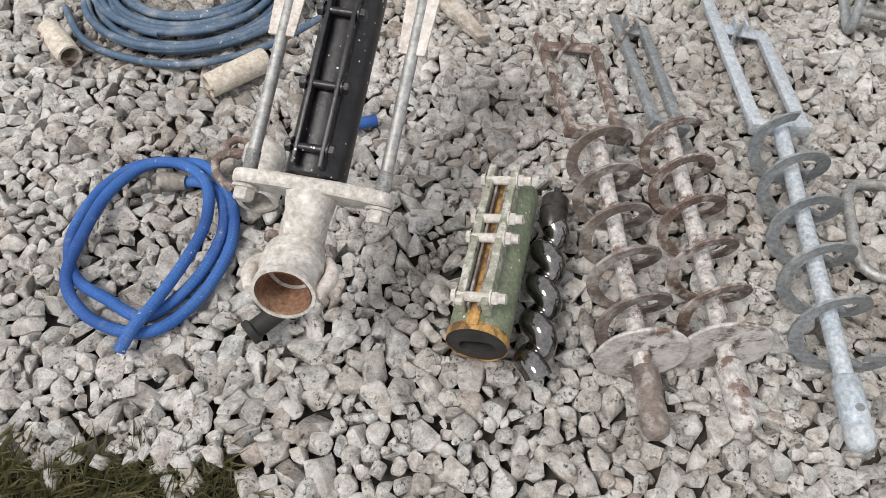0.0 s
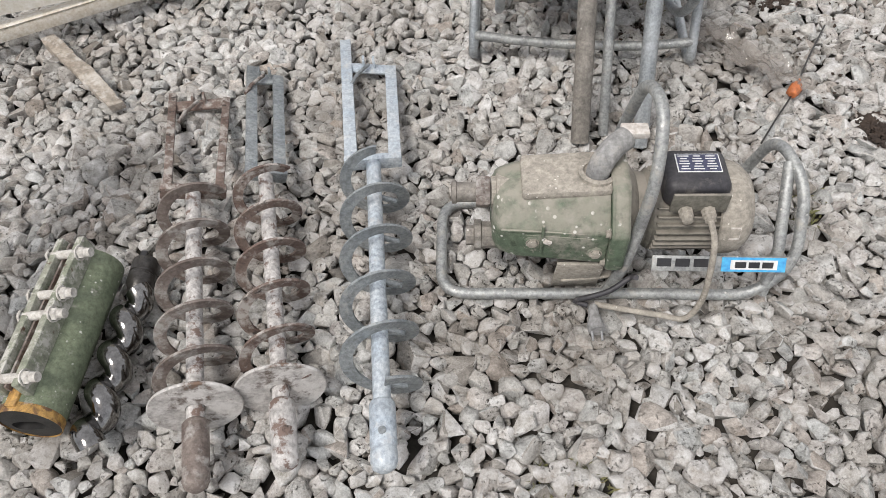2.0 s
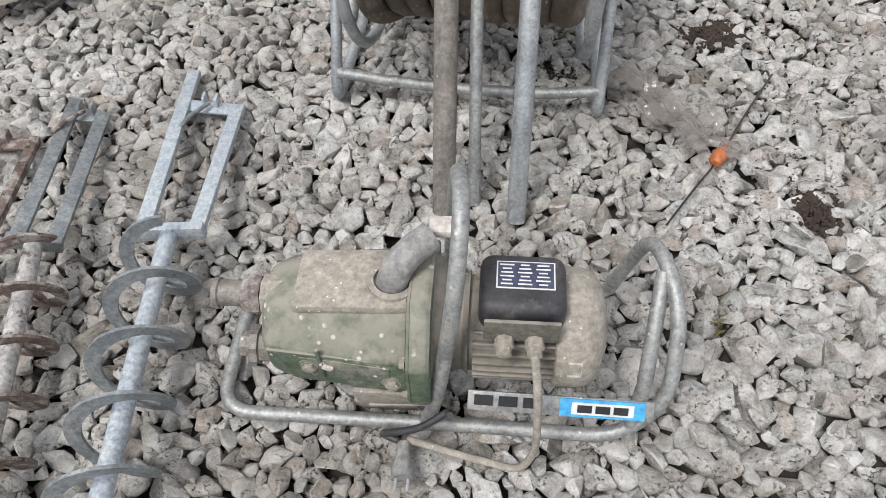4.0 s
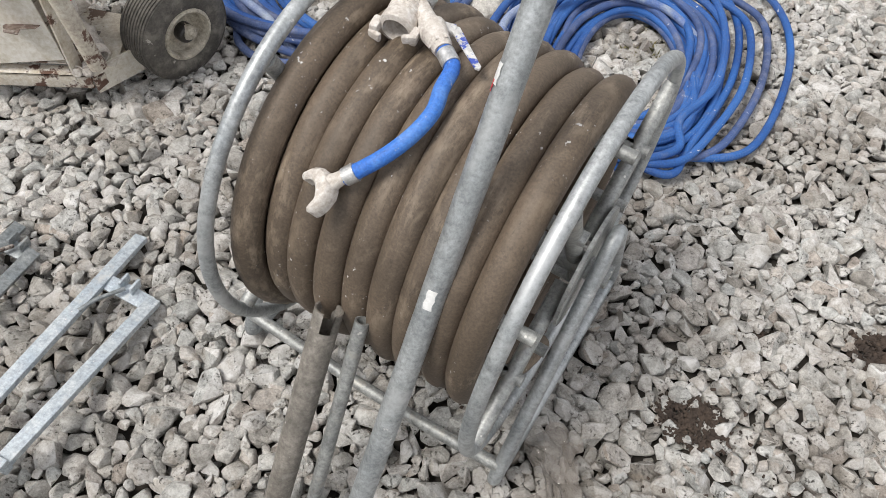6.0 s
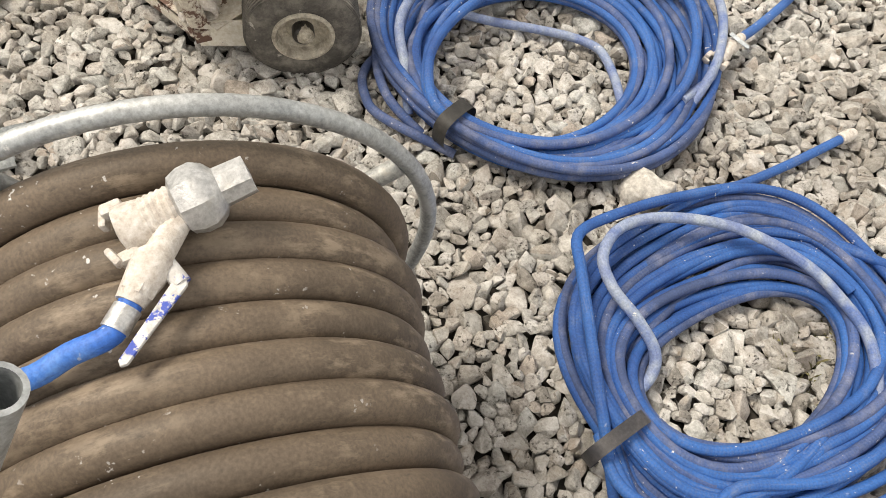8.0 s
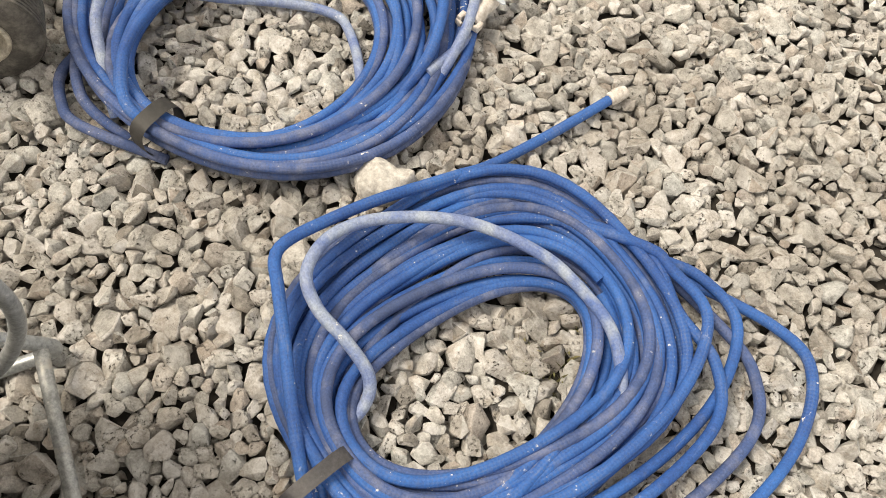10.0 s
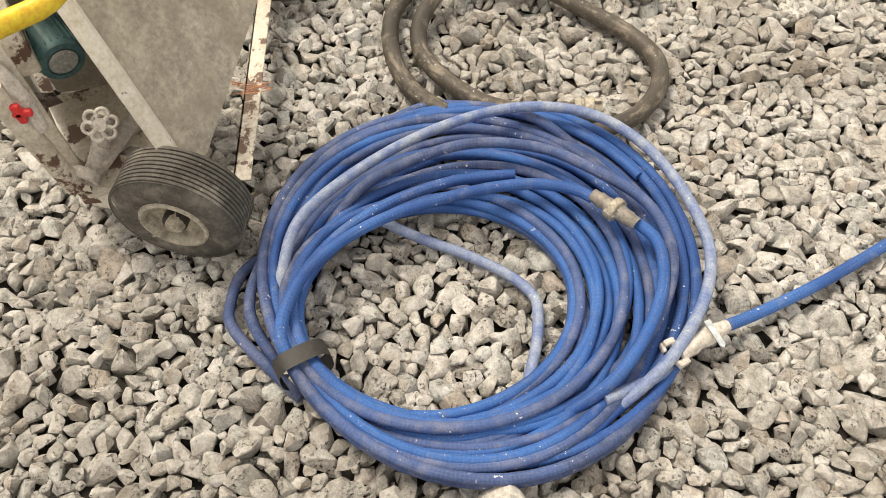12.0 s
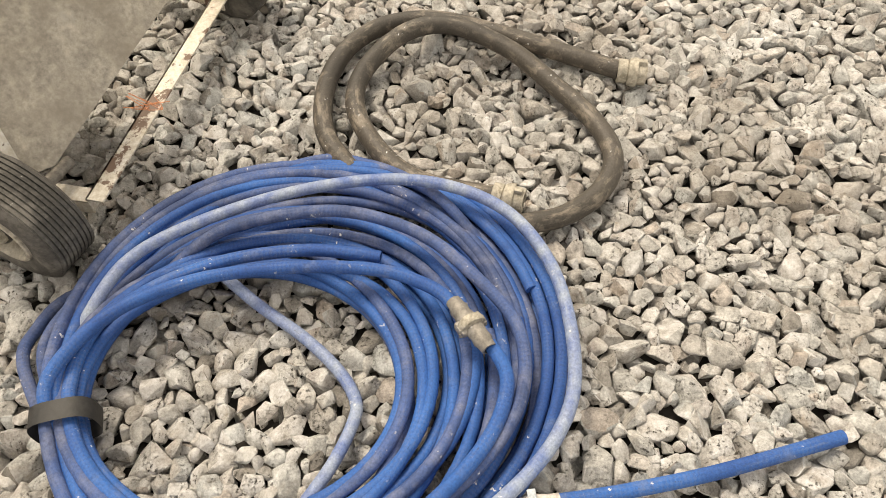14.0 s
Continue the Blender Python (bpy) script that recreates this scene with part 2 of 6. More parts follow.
TYRE = worn("dusty_tyre_rubber", (0.06, 0.056, 0.05), (0.12, 0.11, 0.098), 16, 0.8, 0, 0.3, 140, [((0.26, 0.24, 0.21), 0.52, 0.70, 11), ((0.42, 0.40, 0.36), 0.64, 0.69, 38)])
CHROME = worn("polished_chrome_steel", (0.20, 0.195, 0.19), (0.25, 0.245, 0.24), 10, 0.12, 1.0, 0.04, 90, None, None, None, 0.08)
DARK_STEEL = worn("oily_dark_steel", (0.05, 0.047, 0.045), (0.09, 0.085, 0.08), 18, 0.35, 0.7, 0.15, 120)
CEMENT = worn("cement_crusted_casting", (0.46, 0.44, 0.41), (0.58, 0.56, 0.52), 22, 0.85, 0.0, 0.6, 100, [((0.33, 0.30, 0.27), 0.55, 0.7, 34)])
CEMENT_PALE = worn("pale_mortar_coated_metal", (0.52, 0.48, 0.44), (0.64, 0.60, 0.56), 28, 0.85, 0.1, 0.5, 120, [((0.36, 0.33, 0.30), 0.6, 0.72, 50)])
CEMENT_DULL = worn("dusty_brass", (0.36, 0.33, 0.27), (0.48, 0.44, 0.37), 28, 0.7, 0.4, 0.5, 120, [((0.24, 0.21, 0.16), 0.55, 0.68, 50)])
ALU = worn("cast_aluminium", (0.48, 0.49, 0.50), (0.60, 0.60, 0.60), 24, 0.42, 0.7, 0.3, 130, [((0.5, 0.49, 0.47), 0.58, 0.7, 40)])
RUST_IN = worn("rusty_bore", (0.20, 0.10, 0.06), (0.33, 0.20, 0.13), 30, 0.85, 0.1, 0.5, 120)
CREAM = worn("chipped_cream_paint", (0.62, 0.57, 0.49), (0.70, 0.65, 0.57), 10, 0.6, 0.0, 0.25, 110, [((0.36, 0.31, 0.255), 0.55, 0.70, 12), ((0.13, 0.07, 0.05), 0.57, 0.60, 9)])
HOPPER = worn("mortar_stained_sheet", (0.34, 0.305, 0.25), (0.43, 0.39, 0.325), 5, 0.65, 0.0, 0.25, 90, [((0.27, 0.235, 0.185), 0.46, 0.68, 6), ((0.44, 0.41, 0.36), 0.60, 0.72, 9), ((0.20, 0.155, 0.11), 0.64, 0.72, 14)])
PLASTIC_CREAM = worn("dirty_cream_plastic", (0.52, 0.47, 0.39), (0.60, 0.55, 0.47), 10, 0.6, 0.0, 0.25, 110, [((0.36, 0.31, 0.255), 0.55, 0.70, 12), ((0.13, 0.07, 0.05), 0.57, 0.60, 9)])
YELLOW = worn("yellow_plastic", (0.72, 0.50, 0.03), (0.78, 0.56, 0.05), 8, 0.45, 0, 0.1, 90)
YELLOW_RUST = worn("worn_yellow_paint", (0.36, 0.20, 0.055), (0.46, 0.28, 0.09), 30, 0.6, 0, 0.3, 120, [((0.14, 0.075, 0.04), 0.47, 0.58, 36), ((0.40, 0.37, 0.32), 0.60, 0.70, 30)])
RED = worn("red_plastic", (0.62, 0.02, 0.03), (0.7, 0.04, 0.04), 12, 0.4, 0, 0.1, 90)
TEAL = worn("teal_motor_paint", (0.04, 0.11, 0.12), (0.07, 0.15, 0.16), 14, 0.5, 0.1, 0.2, 100)
ORANGE = worn("orange_plastic", (0.48, 0.15, 0.05), (0.36, 0.11, 0.045), 30, 0.5, 0, 0.2, 90, [((0.25, 0.12, 0.07), 0.55, 0.68, 60)])
DISC = worn("scraped_cement_disc", (0.36, 0.34, 0.325), (0.52, 0.50, 0.48), 12, 0.7, 0.1, 0.5, 110, [((0.62, 0.60, 0.58), 0.50, 0.60, 14), ((0.13, 0.105, 0.09), 0.53, 0.62, 18), ((0.20, 0.12, 0.08), 0.60, 0.68, 9)])
CREAM_LIGHT = worn("bright_cream_paint", (0.66, 0.62, 0.54), (0.74, 0.70, 0.62), 10, 0.5, 0.0, 0.2, 110, [((0.50, 0.44, 0.36), 0.58, 0.72, 14), ((0.12, 0.08, 0.06), 0.64, 0.66, 22)])
CREAM_RUST = worn("cream_paint_rusted_through", (0.58, 0.53, 0.45), (0.68, 0.63, 0.55), 10, 0.6, 0.0, 0.3, 110, [((0.17, 0.11, 0.08), 0.53, 0.555, 8), ((0.26, 0.19, 0.15), 0.62, 0.70, 20)])
LABEL_BLUE = worn("blue_grey_type_plate", (0.05, 0.055, 0.10), (0.08, 0.085, 0.14), 20, 0.4, 0.2, 0.05, 90)
SIGN_BLUE = worn("sign_blue", (0.06, 0.36, 0.68), (0.08, 0.4, 0.70), 12, 0.45, 0, 0.1, 90)
WHITE = worn("white_print", (0.66, 0.67, 0.67), (0.74, 0.74, 0.73), 20, 0.5, 0, 0.1, 90)
INK_AND_HOLE = worn("black_print_and_hole_shade", (0.015, 0.015, 0.018), (0.03, 0.03, 0.032), 20, 0.5, 0, 0.05, 90)
WOOD = worn("weathered_wood", (0.25, 0.21, 0.17), (0.40, 0.36, 0.31), 16, 0.85, 0, 0.5, 90, [((0.55, 0.52, 0.48), 0.52, 0.62, 20)])
GRASS = worn("short_grass", (0.13, 0.145, 0.055), (0.26, 0.23, 0.12), 40, 0.8, 0, 0.1, 60)
COPPER = worn("copper_wire", (0.50, 0.19, 0.09), (0.55, 0.24, 0.12), 20, 0.45, 0.5, 0.1, 90)
FILM_M, fn, fl = node_mat("clear_plastic_film")
fb = fn["Principled BSDF"]
fb.inputs["Base Color"].default_value, fb.inputs["Roughness"].default_value = (0.27, 0.245, 0.22, 1), 0.12
fb.inputs["Alpha"].default_value = 0.58


# ---- mesh helpers ----
def axes(origin, along, up=(0, 0, 1)):
    """A pose whose x runs along a direction and whose z leans to up."""
    x = Vector(along).normalized()
    y = Vector(up).cross(x).normalized()
    z = x.cross(y)
    m = Matrix((x, y, z)).transposed().to_4x4()
    m.translation = Vector(origin)
    return m


def join(bm, other, m=None):
    """Adds other's geometry, moved by m, to bm."""
    if m is not None:
        other.transform(m)
    me = bpy.data.meshes.new("tmp")
    other.to_mesh(me)
    bm.from_mesh(me)
    bpy.data.meshes.remove(me)
    other.free()
    return bm


def block(sx, sy, sz, bevel=0.0, m=None, segments=2):
    bm = bmesh.new()
    bmesh.ops.create_cube(bm, size=1.0, matrix=Matrix.Diagonal((sx, sy, sz, 1)))
    if bevel:
        bmesh.ops.bevel(bm, geom=bm.edges[:], offset=bevel, segments=segments, affect="EDGES", profile=0.5)
    if m is not None:
        bm.transform(m)
    return bm


def lathe(profile, seg=28, m=None):
    """Turns (radius, x) pairs round the x axis."""
    bm = bmesh.new()
    rings = []
    for r, x in profile:
        if r < 1e-6:
            rings.append([bm.verts.new((x, 0, 0))])
        else:
            rings.append([bm.verts.new((x, r * math.cos(2 * math.pi * k / seg), r * math.sin(2 * math.pi * k / seg))) for k in range(seg)])
    for p, q in zip(rings, rings[1:]):
        for k in range(seg):
            a, b = p[k % len(p)], p[(k + 1) % len(p)]
            c, d = q[(k + 1) % len(q)], q[k % len(q)]
            vs = [v for i, v in enumerate((a, b, c, d)) if v not in (a, b, c, d)[:i]]
            if len(vs) > 2:
                bm.faces.new(vs)
    bmesh.ops.recalc_face_normals(bm, faces=bm.faces[:])
    if m is not None:
        bm.transform(m)
    return bm


def smooth(pts, step=0.02, closed=False):
    """A Catmull-Rom line through pts, cut at about every step metres."""
    p = [Vector(q) for q in pts]
    out = []
    n = len(p)
    for i in range(n if closed else n - 1):
        a, b, c, d = (p[(i - 1) % n], p[i], p[(i + 1) % n], p[(i + 2) % n]) if closed else (p[max(i - 1, 0)], p[i], p[i + 1], p[min(i + 2, n - 1)])
        k = max(2, int((c - b).length / step))
        for j in range(k):
            t = j / k
            out.append(0.5 * (2 * b + (c - a) * t + (2 * a - 5 * b + 4 * c - d) * t * t + (3 * b - a - 3 * c + d) * t * t * t))
    if not closed:
        out.append(p[-1])
    return out


def rounded(pts, radius, step=5):
    """A line of straight runs with round bends."""
    p = [Vector(q) for q in pts]
    out = [p[0]]
    for a, b, c in zip(p, p[1:], p[2:]):
        r = min(radius, (a - b).length * 0.49, (c - b).length * 0.49)
        s, e = b + (a - b).normalized() * r, b + (c - b).normalized() * r
        for k in range(step + 1):
            t = k / step
            out.append((1 - t) ** 2 * s + 2 * t * (1 - t) * b + t * t * e)
    return out + [p[-1]]


def tube(pts, r, sides=12, closed=False, caps=True, wall=0.0):
    """A tube along pts with uv (round, metres along); r is a number or a list. wall: hollow ends of that thickness."""
    p = [Vector(q) for q in pts]
    n = len(p)
    rs = r if isinstance(r, (list, tuple)) else [r] * n
    bm = bmesh.new()
    uv = bm.loops.layers.uv.new("UVMap")
    tang = []
    for i in range(n):
        a, b = (p[(i - 1) % n], p[(i + 1) % n]) if closed else (p[max(i - 1, 0)], p[min(i + 1, n - 1)])
        tang.append((b - a).normalized())
    ref = Vector((0, 0, 1)) if abs(tang[0].z) < 0.9 else Vector((1, 0, 0))
    side = tang[0].cross(ref).normalized()
    rings, along = [], [0.0]
    for i in range(n):
        side = (side - tang[i] * side.dot(tang[i])).normalized()
        other = tang[i].cross(side)
        rings.append([bm.verts.new(p[i] + rs[i] * (math.cos(2 * math.pi * k / sides) * side + math.sin(2 * math.pi * k / sides) * other)) for k in range(sides)])
        if i:
            along.append(along[-1] + (p[i] - p[i - 1]).length)
    along.append(along[-1] + 0.01)
    for i in range(n if closed else n - 1):
        a, b = rings[i], rings[(i + 1) % n]
        for k in range(sides):
            f = bm.faces.new((a[k], b[k], b[(k + 1) % sides], a[(k + 1) % sides]))
            f.smooth = True
            for loop, q in zip(f.loops, ((k, i), (k, i + 1), (k + 1, i + 1), (k + 1, i))):
                loop[uv].uv = (q[0] / sides, along[q[1]])
    if not closed and caps:
        for ring, t, i in ((rings[0], tang[0], 0), (rings[-1], -tang[-1], n - 1)):
            if wall:
                inner = [bm.verts.new(p[i] + (v.co - p[i]) * (1 - wall / rs[i])) for v in ring]
                deep = [bm.verts.new(v.co + t * rs[i] * 3) for v in inner]
                for k in range(sides):
                    j = (k + 1) % sides
                    bm.faces.new((ring[k], ring[j], inner[j], inner[k]))
                    bm.faces.new((inner[k], inner[j], deep[j], deep[k]))
                bm.faces.new(deep)
            else:
                bm.faces.new(ring)
    bmesh.ops.recalc_face_normals(bm, faces=bm.faces[:])
    return bm


def plate(outline, thick, m=None, bevel=0.0):
    """A flat plate: outline in x, y, thickness along z."""
    bm = bmesh.new()
    f = bm.faces.new([bm.verts.new((x, y, -thick / 2)) for x, y in outline])
    ext = bmesh.ops.extrude_face_region(bm, geom=[f])
    bmesh.ops.translate(bm, verts=[v for v in ext["geom"] if isinstance(v, bmesh.types.BMVert)], vec=(0, 0, thick))
    bmesh.ops.recalc_face_normals(bm, faces=bm.faces[:])
    if bevel:
        bmesh.ops.bevel(bm, geom=bm.edges[:], offset=bevel, segments=1, affect="EDGES", profile=0.5)
    if m is not None:
        bm.transform(m)
    return bm


def sheet(corners, thick):
    """A flat sheet of metal between world corners."""
    c = [Vector(q) for q in corners]
    nrm = (c[1] - c[0]).cross(c[2] - c[0]).normalized() * thick / 2
    bm = bmesh.new()
    a, b = [bm.verts.new(q + nrm) for q in c], [bm.verts.new(q - nrm) for q in c]
    bm.faces.new(a)
    bm.faces.new(b[::-1])
    for k in range(len(c)):
        j = (k + 1) % len(c)
        bm.faces.new((a[k], b[k], b[j], a[j]))
    bmesh.ops.recalc_face_normals(bm, faces=bm.faces[:])
    return bm


def rough_up(bm, amount, scale=20.0):
    for v in bm.verts:
        v.co += amount * noise.noise_vector(v.co * scale)
    return bm


def thing(name, base, label, category, group="", kind=""):
    return tagged(new_at(name, base), label, category, group, kind)


def new_at(name, base):
    ob = new(name)
    ob.empty_display_size = 0.05
    ob.location = base
    return ob


ROOT = {}


def part(name, bm, material, parent=None, label="", angle=40):
    """Links a bmesh, built in world metres, as one mesh under a thing or a part."""
    me = bpy.data.meshes.new(name)
    base = Vector((0, 0, 0))
    if parent is not None:
        base = ROOT.get(parent.name, parent.location.copy() if parent.parent is None else Vector((0, 0, 0)))
    bm.transform(Matrix.Translation(-base))
    bm.to_mesh(me)
    bm.free()
    me.polygons.foreach_set("use_smooth", [True] * len(me.polygons))
    me.set_sharp_from_angle(angle=radians(angle))
    me.materials.append(material)
    ob = new(name, me)
    if parent is not None:
        ob.parent = parent
        ROOT[ob.name] = base
    return tagged(ob, label)


def solo(name, bm, material, base, label, category, group="", kind="", angle=40):
    """A thing that is one mesh, with its origin at base."""
    bm.transform(Matrix.Translation(-Vector(base)))
    ob = part(name, bm, material, None, "", angle)
    ob.location = base
    ROOT[ob.name] = Vector(base)
    return tagged(ob, label, category, group, kind)


def bolt(m, r=0.009, h=0.008):
    """A hexagon head on a washer, standing along x of m."""
    bm = lathe([(r * 1.25, 0), (r * 1.25, h * 0.2), (r, h * 0.2)], 14)
    join(bm, lathe([(r, h * 0.2), (r, h * 0.85), (r * 0.8, h), (0, h)], 6))
    bm.transform(m)
    return bm


# ---- ground ----
SOIL_SPOTS = ((1.857, 1.70, 0.035), (1.895, 1.16, 0.03), (2.22, 2.0, 0.04))


def stone_shape(rng, level):
    """A blocky crushed stone with worn edges, of about unit half-length, lying flat."""
    k = 14 if level > 1 else 10
    bm = bmesh.new()
    d = rng.normal(size=(k, 3))
    p = rng.uniform(2.0, 3.4)
    d /= (np.abs(d) ** p).sum(1)[:, None] ** (1 / p)
    for q in d * rng.uniform(0.74, 1.06, k)[:, None]:
        bm.verts.new(q)
    bmesh.ops.convex_hull(bm, input=bm.verts[:])
    bmesh.ops.delete(bm, geom=[v for v in bm.verts if not v.link_faces], context="VERTS")
    bmesh.ops.dissolve_limit(bm, angle_limit=radians(16), verts=bm.verts[:], edges=bm.edges[:])
    if level > 1:
        bmesh.ops.bevel(bm, geom=bm.edges[:], offset=rng.uniform(0.06, 0.15), segments=2 if rng.random() < 0.4 else 1, affect="EDGES", profile=0.5, clamp_overlap=True)
    bmesh.ops.triangulate(bm, faces=bm.faces[:])
    bmesh.ops.recalc_face_normals(bm, faces=bm.faces[:])
    bm.verts.index_update()
    v = np.array([q.co[:] for q in bm.verts])
    f = np.array([[q.index for q in face.verts] for face in bm.faces])
    bm.free()
    v -= (v.max(0) + v.min(0)) / 2
    v /= np.abs(v).max(0)
    v *= np.array([1.06, rng.uniform(0.66, 0.98), rng.uniform(0.54, 0.80)])
    # a lopsided wedge rather than a box
    v[:, 2] *= 1 + rng.uniform(-0.28, 0.28) * v[:, 0]
    v[:, 1] *= 1 + rng.uniform(-0.25, 0.25) * v[:, 0]
    return v, f


def turn(rng, n, tilt):
    """n rotation matrices: any heading, a random tilt of up to about tilt radians."""
    yaw, a, b = rng.uniform(0, 2 * math.pi, n), rng.normal(0, tilt, n), rng.normal(0, tilt, n)
    c, s, one, o = np.cos, np.sin, np.ones(n), np.zeros(n)
    rz = np.stack([c(yaw), -s(yaw), o, s(yaw), c(yaw), o, o, o, one], 1).reshape(n, 3, 3)
    rx = np.stack([one, o, o, o, c(a), -s(a), o, s(a), c(a)], 1).reshape(n, 3, 3)
    ry = np.stack([c(b), o, s(b), o, one, o, -s(b), o, c(b)], 1).reshape(n, 3, 3)
    return rz @ rx @ ry


def scatter(rng, x0, x1, y0, y1, gap):
    """Jittered points in rows."""
    nx, ny = int((x1 - x0) / gap), int((y1 - y0) / (gap * 0.87))
    gx, gy = np.meshgrid(np.arange(nx), np.arange(ny))
    x = x0 + (gx + 0.5 * (gy % 2)) * gap
    y = y0 + gy * gap * 0.87
    p = np.stack([x.ravel(), y.ravel()], 1)
    return p + rng.uniform(-0.45, 0.45, p.shape) * gap


def settle(p, radius, rounds=9):
    """Pushes points apart until discs of the given radii hardly overlap, as stones bed down beside each other."""
    for _ in range(rounds):
        tree = kdtree.KDTree(len(p))
        for i, q in enumerate(p):
            tree.insert((q[0], q[1], 0), i)
        tree.balance()
        near = np.array([[n[1] for n in tree.find_n((q[0], q[1], 0), 8)] for q in p])
        away = p[:, None] - p[near]
        dist = np.linalg.norm(away, axis=2)
        lap = np.clip(radius[:, None] + radius[near] - dist, 0, None) * (dist > 1e-6)
        p = p + 0.42 * (away / np.maximum(dist, 1e-4)[..., None] * lap[..., None]).sum(1)
    return p


def stones_mesh(name, rng, shapes, pts, size, z, tilt, material):
    """All stones at pts as one mesh."""
    which = rng.integers(0, len(shapes), len(pts))
    vs, fs, base = [], [], 0
    rot = turn(rng, len(pts), tilt)
    for k, (sv, sf) in enumerate(shapes):
        idx = np.where(which == k)[0]
        if not len(idx):
            continue
        v = np.einsum("nij,vj->nvi", rot[idx], sv) * size[idx][:, None, None]
        v += np.concatenate([pts[idx], z[idx][:, None]], 1)[:, None, :]
        f = sf[None] + (np.arange(len(idx)) * len(sv))[:, None, None] + base
        base += len(idx) * len(sv)
        vs.append(v.reshape(-1, 3))
        fs.append(f.reshape(-1, 3))
    v, f = np.concatenate(vs), np.concatenate(fs)
    me = bpy.data.meshes.new(name)
    me.vertices.add(len(v))
    me.vertices.foreach_set("co", v.ravel())
    me.loops.add(f.size)
    me.loops.foreach_set("vertex_index", f.ravel())
    me.polygons.add(len(f))
    me.polygons.foreach_set("loop_start", np.arange(0, f.size, 3))
    me.polygons.foreach_set("use_smooth", np.ones(len(f), bool))
    me.update(calc_edges=True)
    me.set_sharp_from_angle(angle=radians(22))
    me.materials.append(material)
    return new(name, me)


def route_distance(p):
    """Distance of points from the strip of ground along which the tools are laid out."""
    line = np.array([(-0.6, 0.9), (0.3, 0.9), (1.2, 1.0), (1.45, 1.7), (1.3, 2.5), (0.5, 2.9), (0.2, 3.2)])
    best = np.full(len(p), 9.0)
    for a, b in zip(line, line[1:]):
        t = np.clip(((p - a) @ (b - a)) / ((b - a) @ (b - a)), 0, 1)
        best = np.minimum(best, np.linalg.norm(p - (a + t[:, None] * (b - a)), axis=1))
    return best


def ground():
    rng = np.random.default_rng(7)
    bm = bmesh.new()
    bmesh.ops.create_grid(bm, x_segments=60, y_segments=60, size=3.2, matrix=Matrix.Translation((0.6, 1.9, -0.045)))
    rim = [e for e in bm.edges if e.is_boundary]
    out = bmesh.ops.extrude_edge_only(bm, edges=rim)["geom"]
    for v in out:
        if isinstance(v, bmesh.types.BMVert):
            v.co.x, v.co.y = 0.6 + (v.co.x - 0.6) * 120, 1.9 + (v.co.y - 1.9) * 120
    g = part("ground", bm, SOIL)
    tagged(g, "earth under a bed of crushed grey limestone gravel, darkened for the shaded gaps", "ground", kind="structure")
    shapes = [stone_shape(rng, 2) for _ in range(64)]
    # top layer
    p = scatter(rng, -1.9, 3.1, -0.4, 4.5, 0.0326)
    size = np.clip(rng.lognormal(math.log(0.0183), 0.32, len(p)), 0.0085, 0.036)
    p = settle(p, size * 0.90, 11)
    d = route_distance(p)
    grass = (p[:, 0] < -0.30) & (p[:, 1] < 0.47 + 0.02 * np.sin(p[:, 0] * 40)) & (rng.random(len(p)) < 0.72)
    soil = np.zeros(len(p), bool)
    for cx, cy, r in SOIL_SPOTS:
        soil |= (np.hypot(p[:, 0] - cx, p[:, 1] - cy) < r) & (rng.random(len(p)) < 0.75)
    keep = ~grass & ~soil
    p, d, size = p[keep], d[keep], size[keep]
    z = -0.0125 + rng.normal(0, 0.004, len(p)) - 0.30 * (size - 0.0178)
    near = d < 1.2
    order = np.argsort(d + 10 * (size < 0.019))
    each = np.zeros(len(p), bool)
    each[order[:300]] = True
    bed = stones_mesh("gravel", rng, shapes, p[near & ~each], size[near & ~each], z[near & ~each], 0.29, STONE)
    tagged(bed, "loose crushed grey limestone gravel covering the yard", "gravel", kind="stuff")
    low = [stone_shape(rng, 1) for _ in range(24)]
    far = d >= 1.2
    tagged(stones_mesh("gravel", rng, low, p[far], size[far] * 1.05, z[far], 0.29, STONE), "loose crushed grey limestone gravel round the tools", "gravel", kind="stuff")
    q = scatter(rng, -1.6, 2.8, -0.2, 4.3, 0.026)
    q = q[(route_distance(q) < 1.4) & (rng.random(len(q)) < 0.42) & ~((q[:, 0] < -0.30) & (q[:, 1] < 0.46))]
    tagged(stones_mesh("gravel", rng, low, q, np.clip(rng.lognormal(math.log(0.0165), 0.25, len(q)), 0.010, 0.028), -0.037 + rng.normal(0, 0.004, len(q)), 0.4, STONE),
           "small grey stones under the top layer of gravel", "gravel", kind="stuff")
    # single stones
    datas = []
    for v, f in shapes[:20]:
        me = bpy.data.meshes.new("stone")
        me.from_pydata(v.tolist(), [], f.tolist())
        me.polygons.foreach_set("use_smooth", [True] * len(me.polygons))
        me.set_sharp_from_angle(angle=radians(22))
        me.materials.append(STONE_EACH)
        datas.append(me)
    idx = np.where(each)[0]
    rot = turn(rng, len(idx), 0.29)
    for n, i in enumerate(idx):
        ob = new("stone", datas[n % len(datas)])
        ob.parent = g
        ob.matrix_local = Matrix.Translation((p[i, 0], p[i, 1], z[i])) @ Matrix(rot[n].tolist()).to_4x4() @ Matrix.Diagonal((size[i],) * 3 + (1,))
    return g


